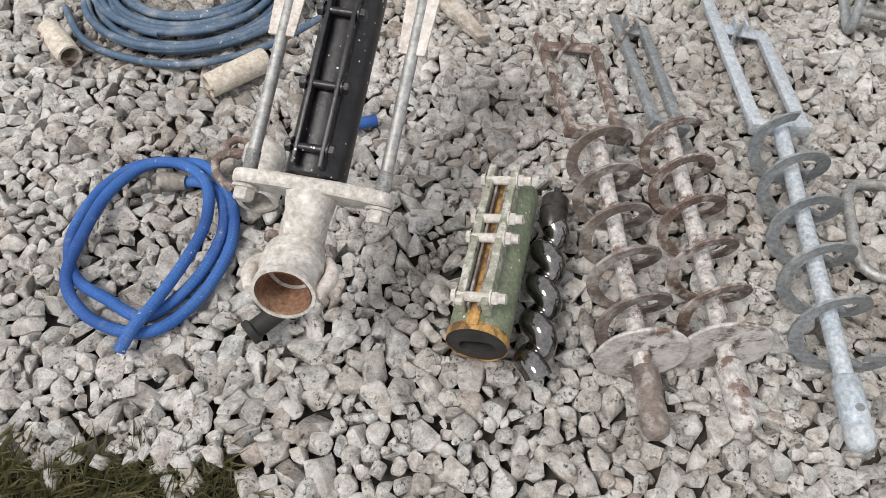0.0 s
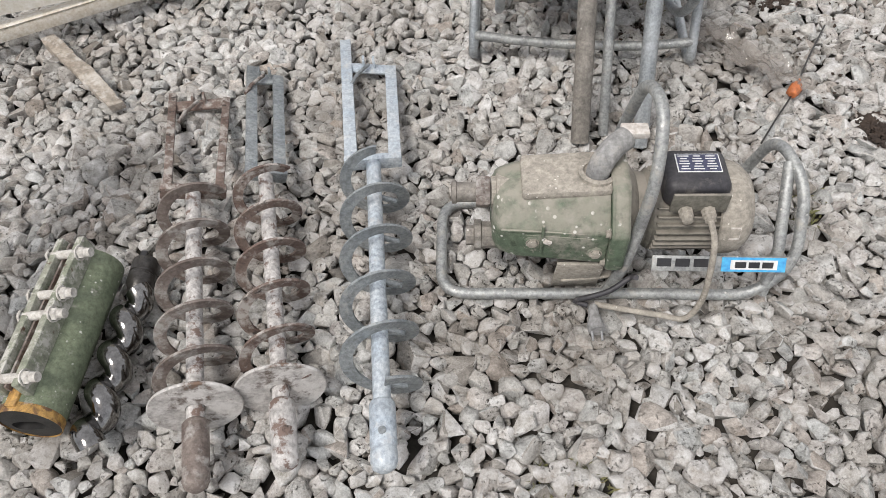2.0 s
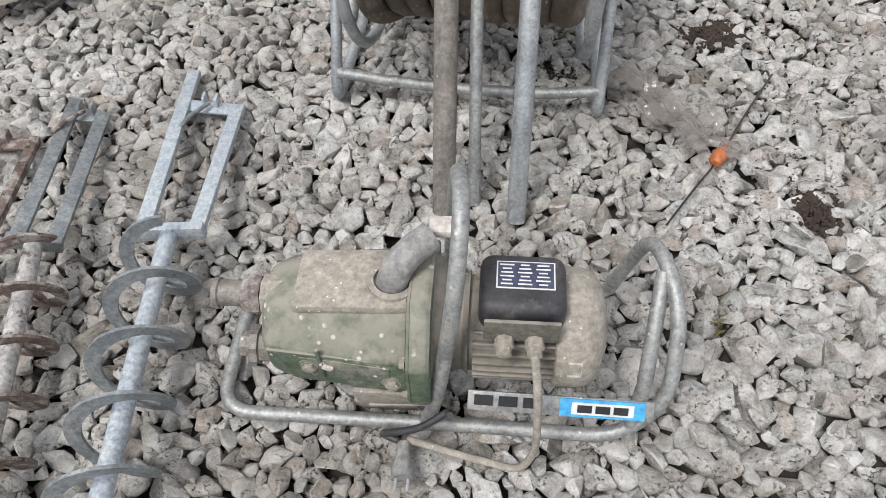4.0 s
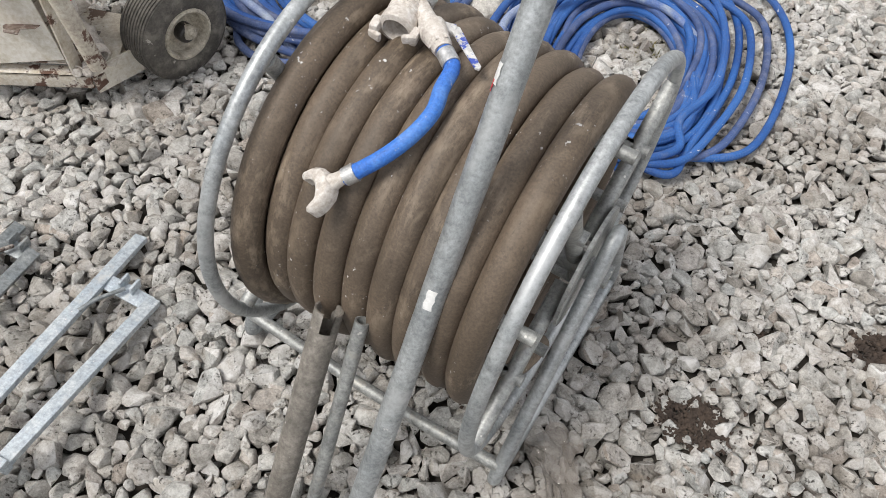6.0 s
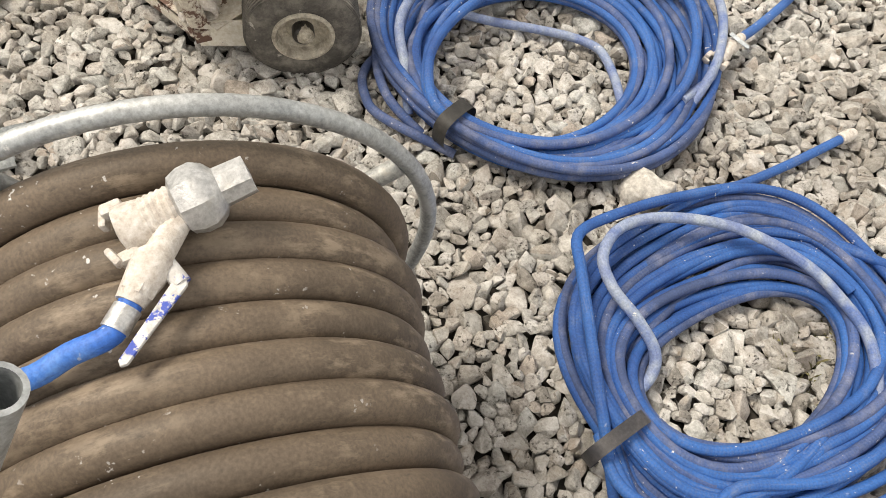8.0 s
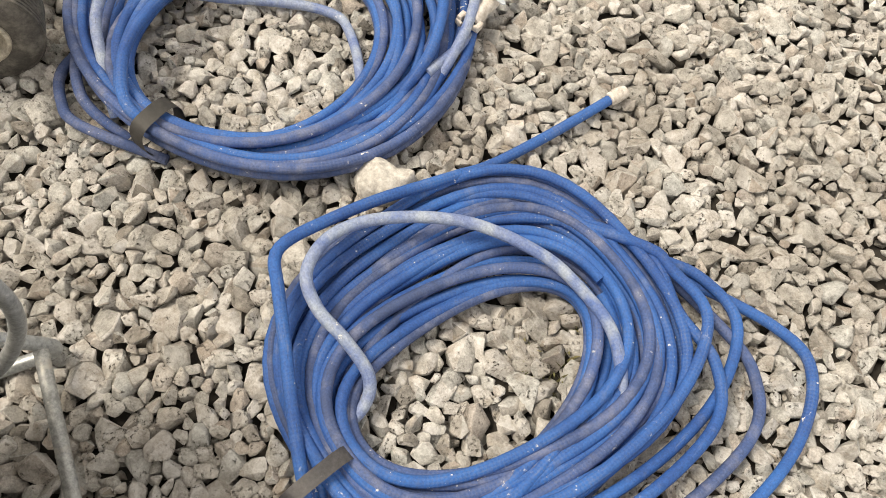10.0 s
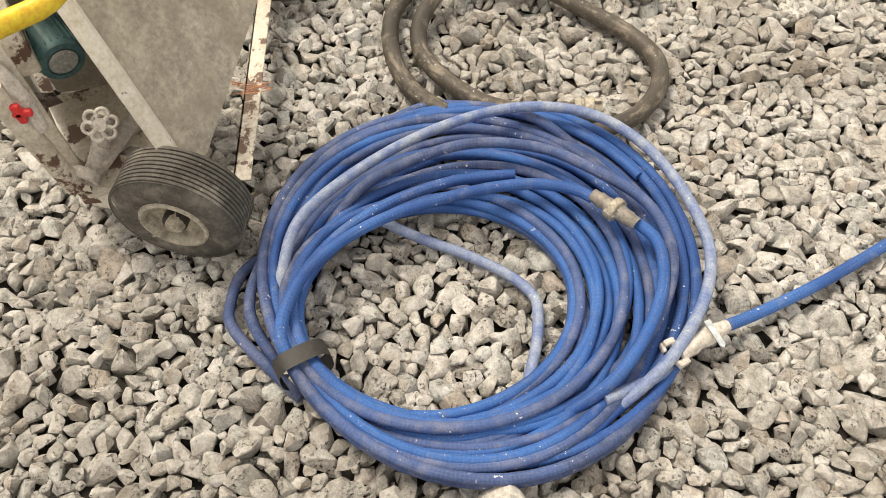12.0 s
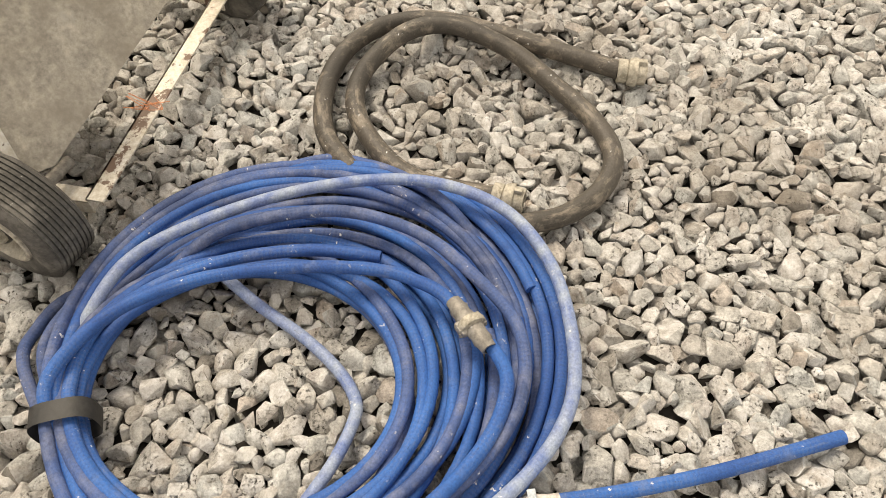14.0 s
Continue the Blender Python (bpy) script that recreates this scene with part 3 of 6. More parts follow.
def crumbs(name, cx, cy, rx, ry, n, size, z, material, label, seed):
    rng = np.random.default_rng(seed)
    a, r = rng.uniform(0, 2 * math.pi, n), np.sqrt(rng.random(n)) * rng.uniform(0.6, 1.0, n)
    pts = np.stack([cx + rx * r * np.cos(a), cy + ry * r * np.sin(a)], 1)
    sz = rng.uniform(0.35, 1.0, n) * size
    shapes = [stone_shape(rng, 1) for _ in range(6)]
    zz = z + (1 - r) * size * 1.2
    ob = stones_mesh(name, rng, shapes, pts, sz, zz, 0.8, material)
    return tagged(ob, label, "soil", kind="stuff")


def grass_patch():
    rng = random.Random(5)
    bm = bmesh.new()
    for _ in range(4600):
        x, y = rng.uniform(-1.0, -0.29), rng.uniform(0.20, 0.465)
        if noise.noise((x * 9, y * 9, 0.3)) < -0.18:
            continue
        h, a = rng.uniform(0.010, 0.038), rng.uniform(0, 6.28)
        w, lean = rng.uniform(0.0008, 0.0018), rng.uniform(0.6, 2.2)
        dx, dy = math.cos(a), math.sin(a)
        b0, b1 = bm.verts.new((x - dy * w, y + dx * w, -0.03)), bm.verts.new((x + dy * w, y - dx * w, -0.03))
        m0 = bm.verts.new((x + dx * h * lean * 0.5, y + dy * h * lean * 0.5, -0.03 + h * 0.75))
        t = bm.verts.new((x + dx * h * lean * 1.3, y + dy * h * lean * 1.3, -0.03 + h))
        bm.faces.new((b0, b1, m0))
        bm.faces.new((b1, t, m0))
    ob = part("grass", bm, GRASS)
    return tagged(ob, "short muddy grass at the edge of the gravel", "grass", kind="stuff")


def weeds(x0, y0, spread, n, seed):
    rng = random.Random(seed)
    bm = bmesh.new()
    for _ in range(n):
        a, rr = rng.uniform(0, 6.28), spread * rng.random() ** 0.5
        x, y, h, b = x0 + rr * math.cos(a), y0 + rr * math.sin(a), rng.uniform(0.008, 0.026), rng.uniform(0, 6.28)
        dx, dy, w = math.cos(b), math.sin(b), rng.uniform(0.001, 0.0022)
        vs = [bm.verts.new(q) for q in ((x - dy * w, y + dx * w, -0.024), (x + dy * w, y - dx * w, -0.024), (x + dx * h * 0.8, y + dy * h * 0.8, -0.024 + h), (x + dx * h * 0.4 - dy * w, y + dy * h * 0.4 + dx * w, -0.024 + h * 0.8))]
        bm.faces.new(vs)
    return tagged(part("weeds", bm, GRASS), "sparse green moss and weeds between the stones", "weeds", kind="stuff")


ground()
grass_patch()
weeds(0.95, 0.39, 0.09, 260, 12)
weeds(1.63, 0.96, 0.06, 120, 13)
weeds(1.50, 1.72, 0.05, 110, 14)
weeds(1.57, 2.80, 0.10, 260, 15)
crumbs("soil_clump", 1.857, 1.70, 0.085, 0.065, 520, 0.0075, -0.006, PEAT, "dark crumbled soil dropped on the gravel", 3)
crumbs("soil_clump", 1.895, 1.16, 0.055, 0.075, 380, 0.0075, -0.008, PEAT, "dark crumbled soil between the stones", 4)
crumbs("soil_clump", 2.22, 2.0, 0.09, 0.06, 380, 0.0075, -0.008, PEAT, "dark heap of soil on the gravel", 6)
crumbs("soil_clump", 1.95, 1.95, 0.045, 0.03, 160, 0.006, -0.018, PEAT, "small dark heap of soil on the gravel", 7)
crumbs("soil_clump", 1.46, 1.61, 0.10, 0.06, 260, 0.0055, -0.012, PEAT, "dark soil fallen under the reel", 9)
crumbs("soil_clump", 1.98, 1.45, 0.30, 0.42, 260, 0.0055, -0.008, PEAT, "loose crumbs of soil scattered over the stones", 8)


# ---- hose reel ----
AX, QX = Vector((0.9785, -0.2065, 0)), Vector((0.2065, 0.9785, 0))
QC, ZC, RIM, WOUND = 1.964, 0.402, 0.334, 0.284


def reel_at(s, q, z):
    return AX * s + QX * q + Vector((0, 0, z))


def ring(s, q, z, radius, n=64):
    return [reel_at(s, q + radius * math.cos(2 * math.pi * k / n), z + radius * math.sin(2 * math.pi * k / n)) for k in range(n)]


def hose_reel():
    reel = thing("hose_reel", reel_at(0.92, QC, 0), "galvanised tubular steel hose reel holding many turns of brown mortar hose", "hose reel")
    for s in (0.705, 1.150):
        rim = part("rim", tube(ring(s, QC, ZC, RIM), 0.0118, 14, True), GALV, reel, "worn galvanised tube hoop")
        for k in range(4):
            a = radians(28 + 90 * k)
            p0, p1 = reel_at(s, QC + 0.04 * math.cos(a), ZC + 0.04 * math.sin(a)), reel_at(s, QC + (RIM - 0.01) * math.cos(a), ZC + (RIM - 0.01) * math.sin(a))
            part("spoke", tube([p0, p1], 0.013, 12), GALV_DULL, reel)
        for k in range(8):
            a = radians(28 + 45 * k)
            inn = reel_at(s, QC + 0.205 * math.cos(a), ZC + 0.205 * math.sin(a))
            part("stub", tube([inn - AX * 0.02, inn + AX * 0.02], 0.011, 10), GALV_DULL, reel)
        part("hub_plate", lathe([(0, -0.003), (0.105, -0.003), (0.105, 0.003), (0, 0.003)], 36, axes(reel_at(s + (0.02 if s > 1 else -0.02), QC, ZC), AX)), GALV_DULL, reel)
    for k in range(8):
        a = radians(28 + 45 * k)
        q, z = QC + 0.205 * math.cos(a), ZC + 0.205 * math.sin(a)
        part("drum_bar", tube([reel_at(0.71, q, z), reel_at(1.145, q, z)], 0.011, 10), GALV_DULL, reel)
    part("axle", tube([reel_at(0.62, QC, ZC), reel_at(1.21, QC, ZC)], 0.02, 16), GALV_DULL, reel)
    for s in (0.642, 1.192):
        tri = rounded([reel_at(s, 1.96, 0.012), reel_at(s, 1.705, 0.014), reel_at(s, 1.985, 0.50), reel_at(s, 2.262, 0.014), reel_at(s, 1.95, 0.012)], 0.055, 7)
        part("stand", tube(tri[:-1], 0.0122, 14, True), GALV, reel, "bent galvanised tube stand")
    bar = smooth([reel_at(0.645, 1.735, 0.075), reel_at(0.75, 1.735, 0.062), reel_at(0.92, 1.735, 0.052), reel_at(1.08, 1.735, 0.055), reel_at(1.19, 1.735, 0.07)], 0.03)
    flat = tube(bar, 0.012, 12)
    part("crossbar", flat, GALV_DULL, reel, "dented flattened crossbar")
    part("crossbar", tube([reel_at(0.645, 2.23, 0.06), reel_at(1.19, 2.23, 0.06)], 0.012, 12), GALV_DULL, reel)
    # wound hose, two layers
    rng = random.Random(11)
    turns, r = 9, 0.0246
    for layer, (rad, s0, s1) in enumerate(((WOUND - r, 0.732, 1.142), (WOUND - 2.75 * r, 0.735, 1.128))):
        pts = []
        n = 56
        ph = [rng.uniform(0, 6.28) for _ in range(turns + 1)]
        for k in range(turns * n + 1):
            t = k / n
            a = 2 * math.pi * (k % n) / n
            i = min(int(t), turns - 1)
            f = t - i
            # each turn lies nearly square and steps over in its lower back part
            step = min(max((f - 0.86) / 0.14, 0), 1)
            s = s0 + (s1 - s0) * (i + step * step * (3 - 2 * step)) / turns
            wob = 0.0035 * math.sin(a + ph[i]) + 0.002 * math.sin(2 * a + ph[i] * 2)
            rr = rad + wob - 0.005 * (i % 3 == 1) + 0.016 * (i == 0) * (1 - step)
            b = a + radians(268)
            pts.append(reel_at(s + 0.003 * math.sin(a + ph[i]), QC + rr * math.cos(b), ZC + rr * math.sin(b)))
        part("mortar_hose", tube(pts, r, 14), RUBBER, reel, "dusty brown rubber hose wound in close turns")
    return reel


hose_reel()


def claw(m, r=0.024, scale=1.0):
    """A claw coupling head facing along x of m: body, collar and two hooked lugs."""
    bm = lathe([(0.011, -0.045), (0.015, -0.045), (0.016, -0.03), (0.019, -0.024), (r * 0.92, -0.012), (r, 0.0), (r, 0.010), (r * 0.72, 0.012), (r * 0.68, -0.02), (0, -0.02)], 24)
    for side in (-1, 1):
        lug = block(0.022, 0.013, 0.018, 0.004, Matrix.Translation((0.012, side * (r + 0.002), 0)))
        join(bm, lug)
        join(bm, block(0.008, 0.02, 0.014, 0.003, Matrix.Translation((0.024, side * (r - 0.001), 0.006 * side)) @ pose(0, 0, 0, 0, 0, 18 * side)))
    rough_up(bm, 0.0012, 60)
    bm.transform(m @ Matrix.Scale(scale, 4))
    return bm


def air_fitting():
    """Cross piece with valve and short blue hose lying on the reel."""
    base = Vector((1.235, 1.70, 0.66))
    kit = thing("valve_assembly", base, "mortar-coated air valve with short blue hose lying on the reel", "valve")
    tee = Vector(TEE)
    d = Vector(TEE_DIR).normalized()
    body = lathe([(0.020, -0.05), (0.022, -0.045), (0.022, -0.012), (0.03, -0.008), (0.034, 0.004), (0.034, 0.016), (0.028, 0.026), (0.020, 0.032), (0.019, 0.062), (0.016, 0.062), (0.015, 0.03), (0, 0.03)], 8, axes(tee, d))
    part("hexagon_body", rough_up(body, 0.001, 50), ALU, kit, "grey cast hexagon body", 30)
    part("claw_coupling", claw(axes(tee - d * 0.055, -d), 0.026, 1.0), CEMENT_PALE, kit)
    part("threaded_collar", lathe([(0.021, -0.05)] + [(0.0225 + 0.0015 * (k % 2), -0.048 + 0.003 * k) for k in range(12)] + [(0.021, -0.01)], 24, axes(tee, d)), CEMENT_PALE, kit)
    v = Vector(VALVE)
    e = (v - tee).normalized()
    part("valve_body", rough_up(join(tube([tee + e * 0.02, v - e * 0.01, v, v + e * 0.012, v + e * 0.045], [0.013, 0.014, 0.02, 0.019, 0.013], 14), lathe([(0.0165, -0.008), (0.0165, 0.006)], 6, axes(v + e * 0.03, e))), 0.0009, 60), CEMENT_PALE, kit)
    tip = Vector(LEVER_TIP)
    pivot = Vector((1.276, 1.765, 0.706))
    along = tip - pivot
    lever = part("lever", join(plate([(0, -0.007), (along.length * 0.35, -0.006), (along.length, -0.0045), (along.length + 0.004, 0), (along.length, 0.0045), (along.length * 0.35, 0.006), (0, 0.007), (-0.007, 0)], 0.004, axes(pivot, along), 0.0008),
                      tube([v - e * 0.006, pivot - Vector((0, 0, 0.004))], 0.009, 12)), LEVER, kit, "chipped blue and white lever")
    part("nut", bolt(axes(pivot + Vector((0, 0, 0.003)), (0, 0, 1)), 0.007, 0.007), CEMENT_PALE, lever)
    end = Vector(CLAW)
    way = smooth([v + e * 0.04, v + e * 0.075] + [Vector(q) for q in SHORT_HOSE] + [end], 0.008)
    part("hose", tube(way, 0.0108, 14), CLEAN_BLUE, kit, "short bright blue braided hose")
    for at, to in ((way[1], way[4]), (way[-4], way[-1])):
        part("hose_clamp", tube([at + (to - at) * 0.1, at + (to - at) * 0.9], 0.0128, 16), ALU, kit)
    f = (way[-1] - way[-5]).normalized()
    hm = axes(end + f * 0.034, f + Vector((0, 0, -0.1)))
    head = plate([(-0.020, -0.010), (-0.014, -0.022), (0.002, -0.032), (0.017, -0.034), (0.024, -0.027), (0.017, -0.021), (0.007, -0.017), (0.002, 0.0), (0.007, 0.017), (0.017, 0.021), (0.024, 0.027), (0.017, 0.034), (0.002, 0.032), (-0.014, 0.022), (-0.020, 0.010)], 0.026, hm, 0.004)
    join(head, lathe([(0.0085, -0.05), (0.0095, -0.03), (0.012, -0.02), (0.012, -0.012), (0, -0.012)], 18, hm))
    part("claw_coupling", rough_up(head, 0.0012, 60), CEMENT_PALE, kit, "mortar-coated claw coupling with two hooked lugs")
    return kit


TEE, TEE_DIR = (1.203, 1.800, 0.712), (0.02, 0.97, 0.16)
VALVE, LEVER_TIP = (1.246, 1.752, 0.708), (1.330, 1.697, 0.712)
SHORT_HOSE = [(1.295, 1.659, 0.697), (1.296, 1.625, 0.687), (1.281, 1.590, 0.671), (1.253, 1.559, 0.649)]
CLAW = (1.212, 1.533, 0.620)
air_fitting()


# ---- pipes leaning on the reel ----
def pipe(bottom, top, r, material, label, notch=False, wall=0.003):
    b, t = Vector(bottom), Vector(top)
    n = 30
    bm = tube([b + (t - b) * k / n for k in range(n + 1)], r, 22, False, True, wall)
    rough_up(bm, 0.0006, 25)
    if notch:
        u = (t - b).normalized()
        side = u.cross(Vector((0.3, -1, 0))).normalized()
        gone = [f for f in bm.faces if (f.calc_center_median() - t).dot(u) > -0.034 and abs((f.calc_center_median() - t).dot(side)) < r * 0.42]
        bmesh.ops.delete(bm, geom=gone, context="FACES")
    return solo("steel_pipe", bm, material, b, label, "pipe", "pipes leaning on the reel")


pipe((1.183, 1.222, 0.0), (1.217, 1.453, 0.418), 0.0215, DIRTY_STEEL, "dirty dark steel pipe with notched end leaning on the reel", True)
pipe((1.243, 1.236, 0.0), (1.269, 1.452, 0.420), 0.0115, GALV_DULL, "thin weathered galvanised pipe leaning on the hose reel")
long_pipe = pipe((1.317, 1.185, 0.0), (1.398, 1.650, 0.888), 0.0178, GALV, "long galvanised pipe leaning on the wound hose", wall=0.004)
sb, st = Vector((1.317, 1.185, 0.0)), Vector((1.398, 1.650, 0.888))


def sticker(at, length, spread, lift, material, label):
    """A torn sticker bent round the long pipe."""
    u = (st - sb).normalized()
    side = u.cross(Vector((0.2, 1, 0))).normalized()
    out = side.cross(u)
    bm = bmesh.new()
    rows = []
    for i in range(5):
        row = []
        for k in range(6):
            a = radians(lift + spread * k / 5 + (6 if i % 2 else 0))
            c = sb + (st - sb) * at + u * length * (i / 4 - 0.5)
            row.append(bm.verts.new(c + 0.0186 * (math.cos(a) * side + math.sin(a) * out)))
        rows.append(row)
    for a, b in zip(rows, rows[1:]):
        for k in range(5):
            bm.faces.new((a[k], a[k + 1], b[k + 1], b[k]))
    part("sticker", bm, material, long_pipe, label)


sticker(0.60, 0.030, 40, -120, WHITE, "torn white sticker remnant")
sticker(0.90, 0.026, 70, -60, WHITE, "peeling pale sticker")
sticker(0.885, 0.014, 26, -40, RED, "red printed scrap")


# ---- coils of hose ----
def coil(hole, outer, tie, turns, r, seed, tie_w=0.5, squeeze=0.8, lift=4.0, square=2.0):
    """Turns of hose between the oval hole and the oval rim of a coil, each (x, y, half x, half y); at the angle tie a strap draws them together."""
    rng = random.Random(seed)
    n = 60
    base = [(k + rng.random()) / (turns + 1) for k in range(turns + 1)]
    rng.shuffle(base)
    walk_w = [min(max(b + rng.uniform(-0.3, 0.3), 0.0), 1.0) for b in base for _ in range(2)] + [0.5, 0.5, 0.5]
    walk_z = [rng.random() for _ in walk_w]

    def val(seq, t):
        i = int(t)
        f = t - i
        f = f * f * (3 - 2 * f)
        return seq[i] * (1 - f) + seq[i + 1] * f

    pts = []
    for k in range(turns * n):
        t = k / n
        a = 2 * math.pi * t + tie + math.pi
        near = (0.5 + 0.5 * math.cos(a - tie)) ** 5
        w = val(walk_w, t * 2)
        w += (tie_w + (w - 0.5) * (1 - squeeze) - w) * near
        z = r + val(walk_z, t * 2) * r * (lift + 2.2 * near)
        f = (abs(math.cos(a)) ** square + abs(math.sin(a)) ** square) ** (-1 / square)
        x = (hole[0] + hole[2] * math.cos(a)) * (1 - w) + (outer[0] + outer[2] * f * math.cos(a)) * w
        y = (hole[1] + hole[3] * math.sin(a)) * (1 - w) + (outer[1] + outer[3] * f * math.sin(a)) * w
        pts.append((x, y, z))
    return tube(pts, r, 10)


def strap(cx, cy, direction, half, r_z, width, material, parent):
    """A band round a bundle that lies along direction at cx, cy."""
    d = Vector(direction).normalized()
    side = d.cross(Vector((0, 0, 1))).normalized()
    bm = bmesh.new()
    n = 28
    ra, rb = [], []
    for k in range(n):
        a = 2 * math.pi * k / n
        cs, sn = math.cos(a), math.sin(a)
        x = half * math.copysign(abs(cs) ** 0.6, cs)
        z = r_z + r_z * math.copysign(abs(sn) ** 0.7, sn)
        c = Vector((cx, cy, 0.004)) + side * x + Vector((0, 0, z))
        ra.append(bm.verts.new(c - d * width / 2))
        rb.append(bm.verts.new(c + d * width / 2))
    for k in range(n):
        j = (k + 1) % n
        bm.faces.new((ra[k], ra[j], rb[j], rb[k]))
    part("strap", bm, material, parent, "black strap tied round the bundle")


def coil_one():
    c = thing("hose_coil", (0.68, 2.72, 0), "large coil of blue braided air hose tied with a black strap", "hose", "coils of air hose")
    tie = math.atan2(-0.32, 0.12)
    hole, rim = (0.705, 2.675, 0.20, 0.235), (0.640, 2.733, 0.440, 0.437)
    part("hose", coil(hole, rim, tie, 19, 0.0106, 21, 0.45), BLUE, c)
    part("hose", coil(hole, rim, tie, 12, 0.0106, 22, 0.55), BLUE_DULL, c, "faded dusty blue hose")
    strap(0.798, 2.396, (0.93, 0.30, 0), 0.050, 0.045, 0.034, RUBBER_BLACK, c)
    lie = smooth([(0.50, 2.56, 0.045), (0.555, 2.64, 0.03), (0.608, 2.731, 0.018), (0.665, 2.80, 0.016), (0.715, 2.836, 0.016), (0.755, 2.838, 0.018), (0.83, 2.815, 0.022), (0.92, 2.77, 0.03)], 0.012)
    part("loose_turn", tube(lie, 0.0108, 10), BLUE_PALE, c, "pale dusty turn kinked across the hole")
    top = smooth([(0.86, 2.43, 0.02), (0.79, 2.385, 0.065), (0.704, 2.375, 0.088), (0.582, 2.467, 0.09), (0.511, 2.586, 0.092), (0.478, 2.712, 0.09), (0.476, 2.80, 0.088), (0.480, 2.853, 0.086)], 0.012)
    part("cut_end", tube(top, 0.0115, 12, False, True, 0.003), BLUE, c, "cut hose end lying on top")
    join_ = smooth([(0.88, 2.45, 0.02), (0.82, 2.395, 0.065), (0.749, 2.366, 0.092), (0.637, 2.424, 0.10), (0.558, 2.548, 0.10), (0.520, 2.712, 0.10), (0.516, 2.858, 0.10), (0.545, 2.950, 0.10), (0.575, 2.985, 0.10)], 0.012)
    part("top_turn", tube(join_, 0.0115, 12), BLUE, c)
    after = smooth([(0.641, 3.048, 0.10), (0.697, 3.077, 0.097), (0.774, 3.062, 0.09), (0.856, 3.009, 0.085), (0.932, 2.926, 0.07), (0.965, 2.83, 0.03), (0.97, 2.74, 0.0)], 0.012)
    part("top_turn", tube(after, 0.0115, 12), BLUE, c)
    m = axes((0.603, 3.007, 0.108), (0.8, 0.58, 0))
    part("claw_coupling", claw(m, 0.019, 0.85), DIRTY_STEEL, c, "claw coupling joining two hose ends")
    part("claw_coupling", claw(axes((0.623, 3.025, 0.106), (-0.8, -0.58, 0)), 0.019, 0.85), DIRTY_STEEL, c)
    part("coupling_ring", rough_up(lathe([(0.014, -0.009), (0.022, -0.007), (0.024, 0.0), (0.022, 0.007), (0.014, 0.009)], 22, axes((0.613, 3.016, 0.108), (0.8, 0.58, 0))), 0.0012, 60), CEMENT_DULL, c, "mortar-splashed coupling ring")
    out = smooth([(0.76, 2.34, 0.0), (0.664, 2.305, 0.04), (0.534, 2.343, 0.03), (0.404, 2.438, 0.026), (0.278, 2.567, 0.026), (0.211, 2.696, 0.026), (0.222, 2.792, 0.03), (0.269, 2.873, 0.05), (0.33, 2.95, 0.06), (0.40, 3.03, 0.02)], 0.012)
    part("outer_turn", tube(out, 0.0108, 10), BLUE_DULL, c, "slack outer turn of faded hose")
    slack = smooth([(0.84, 2.38, 0.0), (0.70, 2.275, 0.025), (0.63, 2.268, 0.022), (0.56, 2.30, 0.02), (0.50, 2.39, 0.0)], 0.012)
    part("outer_turn", tube(slack, 0.0108, 10), BLUE_DULL, c)
    over = smooth([(0.70, 2.34, 0.0), (0.62, 2.37, 0.06), (0.487, 2.433, 0.08), (0.358, 2.643, 0.085), (0.306, 2.869, 0.09), (0.352, 3.045, 0.09), (0.475, 3.148, 0.08), (0.655, 3.184, 0.075), (0.781, 3.152, 0.075), (0.895, 3.055, 0.07), (0.96, 2.95, 0.045), (0.985, 2.86, 0.0)], 0.012)
    part("top_turn", tube(over, 0.0112, 12), BLUE_PALE, c, "pale worn turn crossing the bundle")
    cross_ = smooth([(0.52, 2.45, 0.02), (0.44, 2.56, 0.08), (0.40, 2.75, 0.105), (0.43, 2.90, 0.105), (0.50, 3.00, 0.10), (0.60, 3.09, 0.09), (0.72, 3.10, 0.085), (0.83, 3.04, 0.07), (0.90, 2.95, 0.04), (0.92, 2.86, 0.0)], 0.012)
    part("top_turn", tube(cross_, 0.0112, 12), BLUE_DULL, c)
    lead = smooth([(0.96, 2.90, 0.05), (0.93, 3.02, 0.04), (0.91, 3.05, 0.035), (0.895, 3.07, 0.04)], 0.012)
    part("outer_turn", tube(lead, 0.0112, 10), BLUE_PALE, c)
    return c


def lead_hose():
    h = thing("air_hose", (0.80, 3.40, 0), "blue braided air hose end with a mortar-coated ball valve on gravel", "hose")
    v = Vector((0.878, 3.118, 0.052))
    d = Vector((-0.20, 0.62, -0.02)).normalized()
    part("valve_body", rough_up(tube([v - d * 0.045, v - d * 0.03, v - d * 0.005, v + d * 0.012, v + d * 0.03, v + d * 0.045], [0.012, 0.015, 0.018, 0.018, 0.014, 0.012], 12), 0.001, 60), CEMENT_PALE, h)
    part("valve_lever", plate([(-0.008, -0.006), (0.045, -0.005), (0.05, 0), (0.045, 0.006), (-0.008, 0.007)], 0.003, axes(v + Vector((-0.012, 0, 0.024)), (0.95, 0.2, -0.03)), 0.0008), BLUE_PAINT, h, "blue lever with splashed mortar")
    part("claw_coupling", claw(axes(v - d * 0.06, -d), 0.02), CEMENT_PALE, h)
    part("hose", tube(smooth([v + d * 0.04, (0.835, 3.26, 0.026), (0.790, 3.41, 0.018), (0.721, 3.605, 0.018)], 0.015), 0.0118, 12, False, True, 0.003), BLUE, h)
    return h


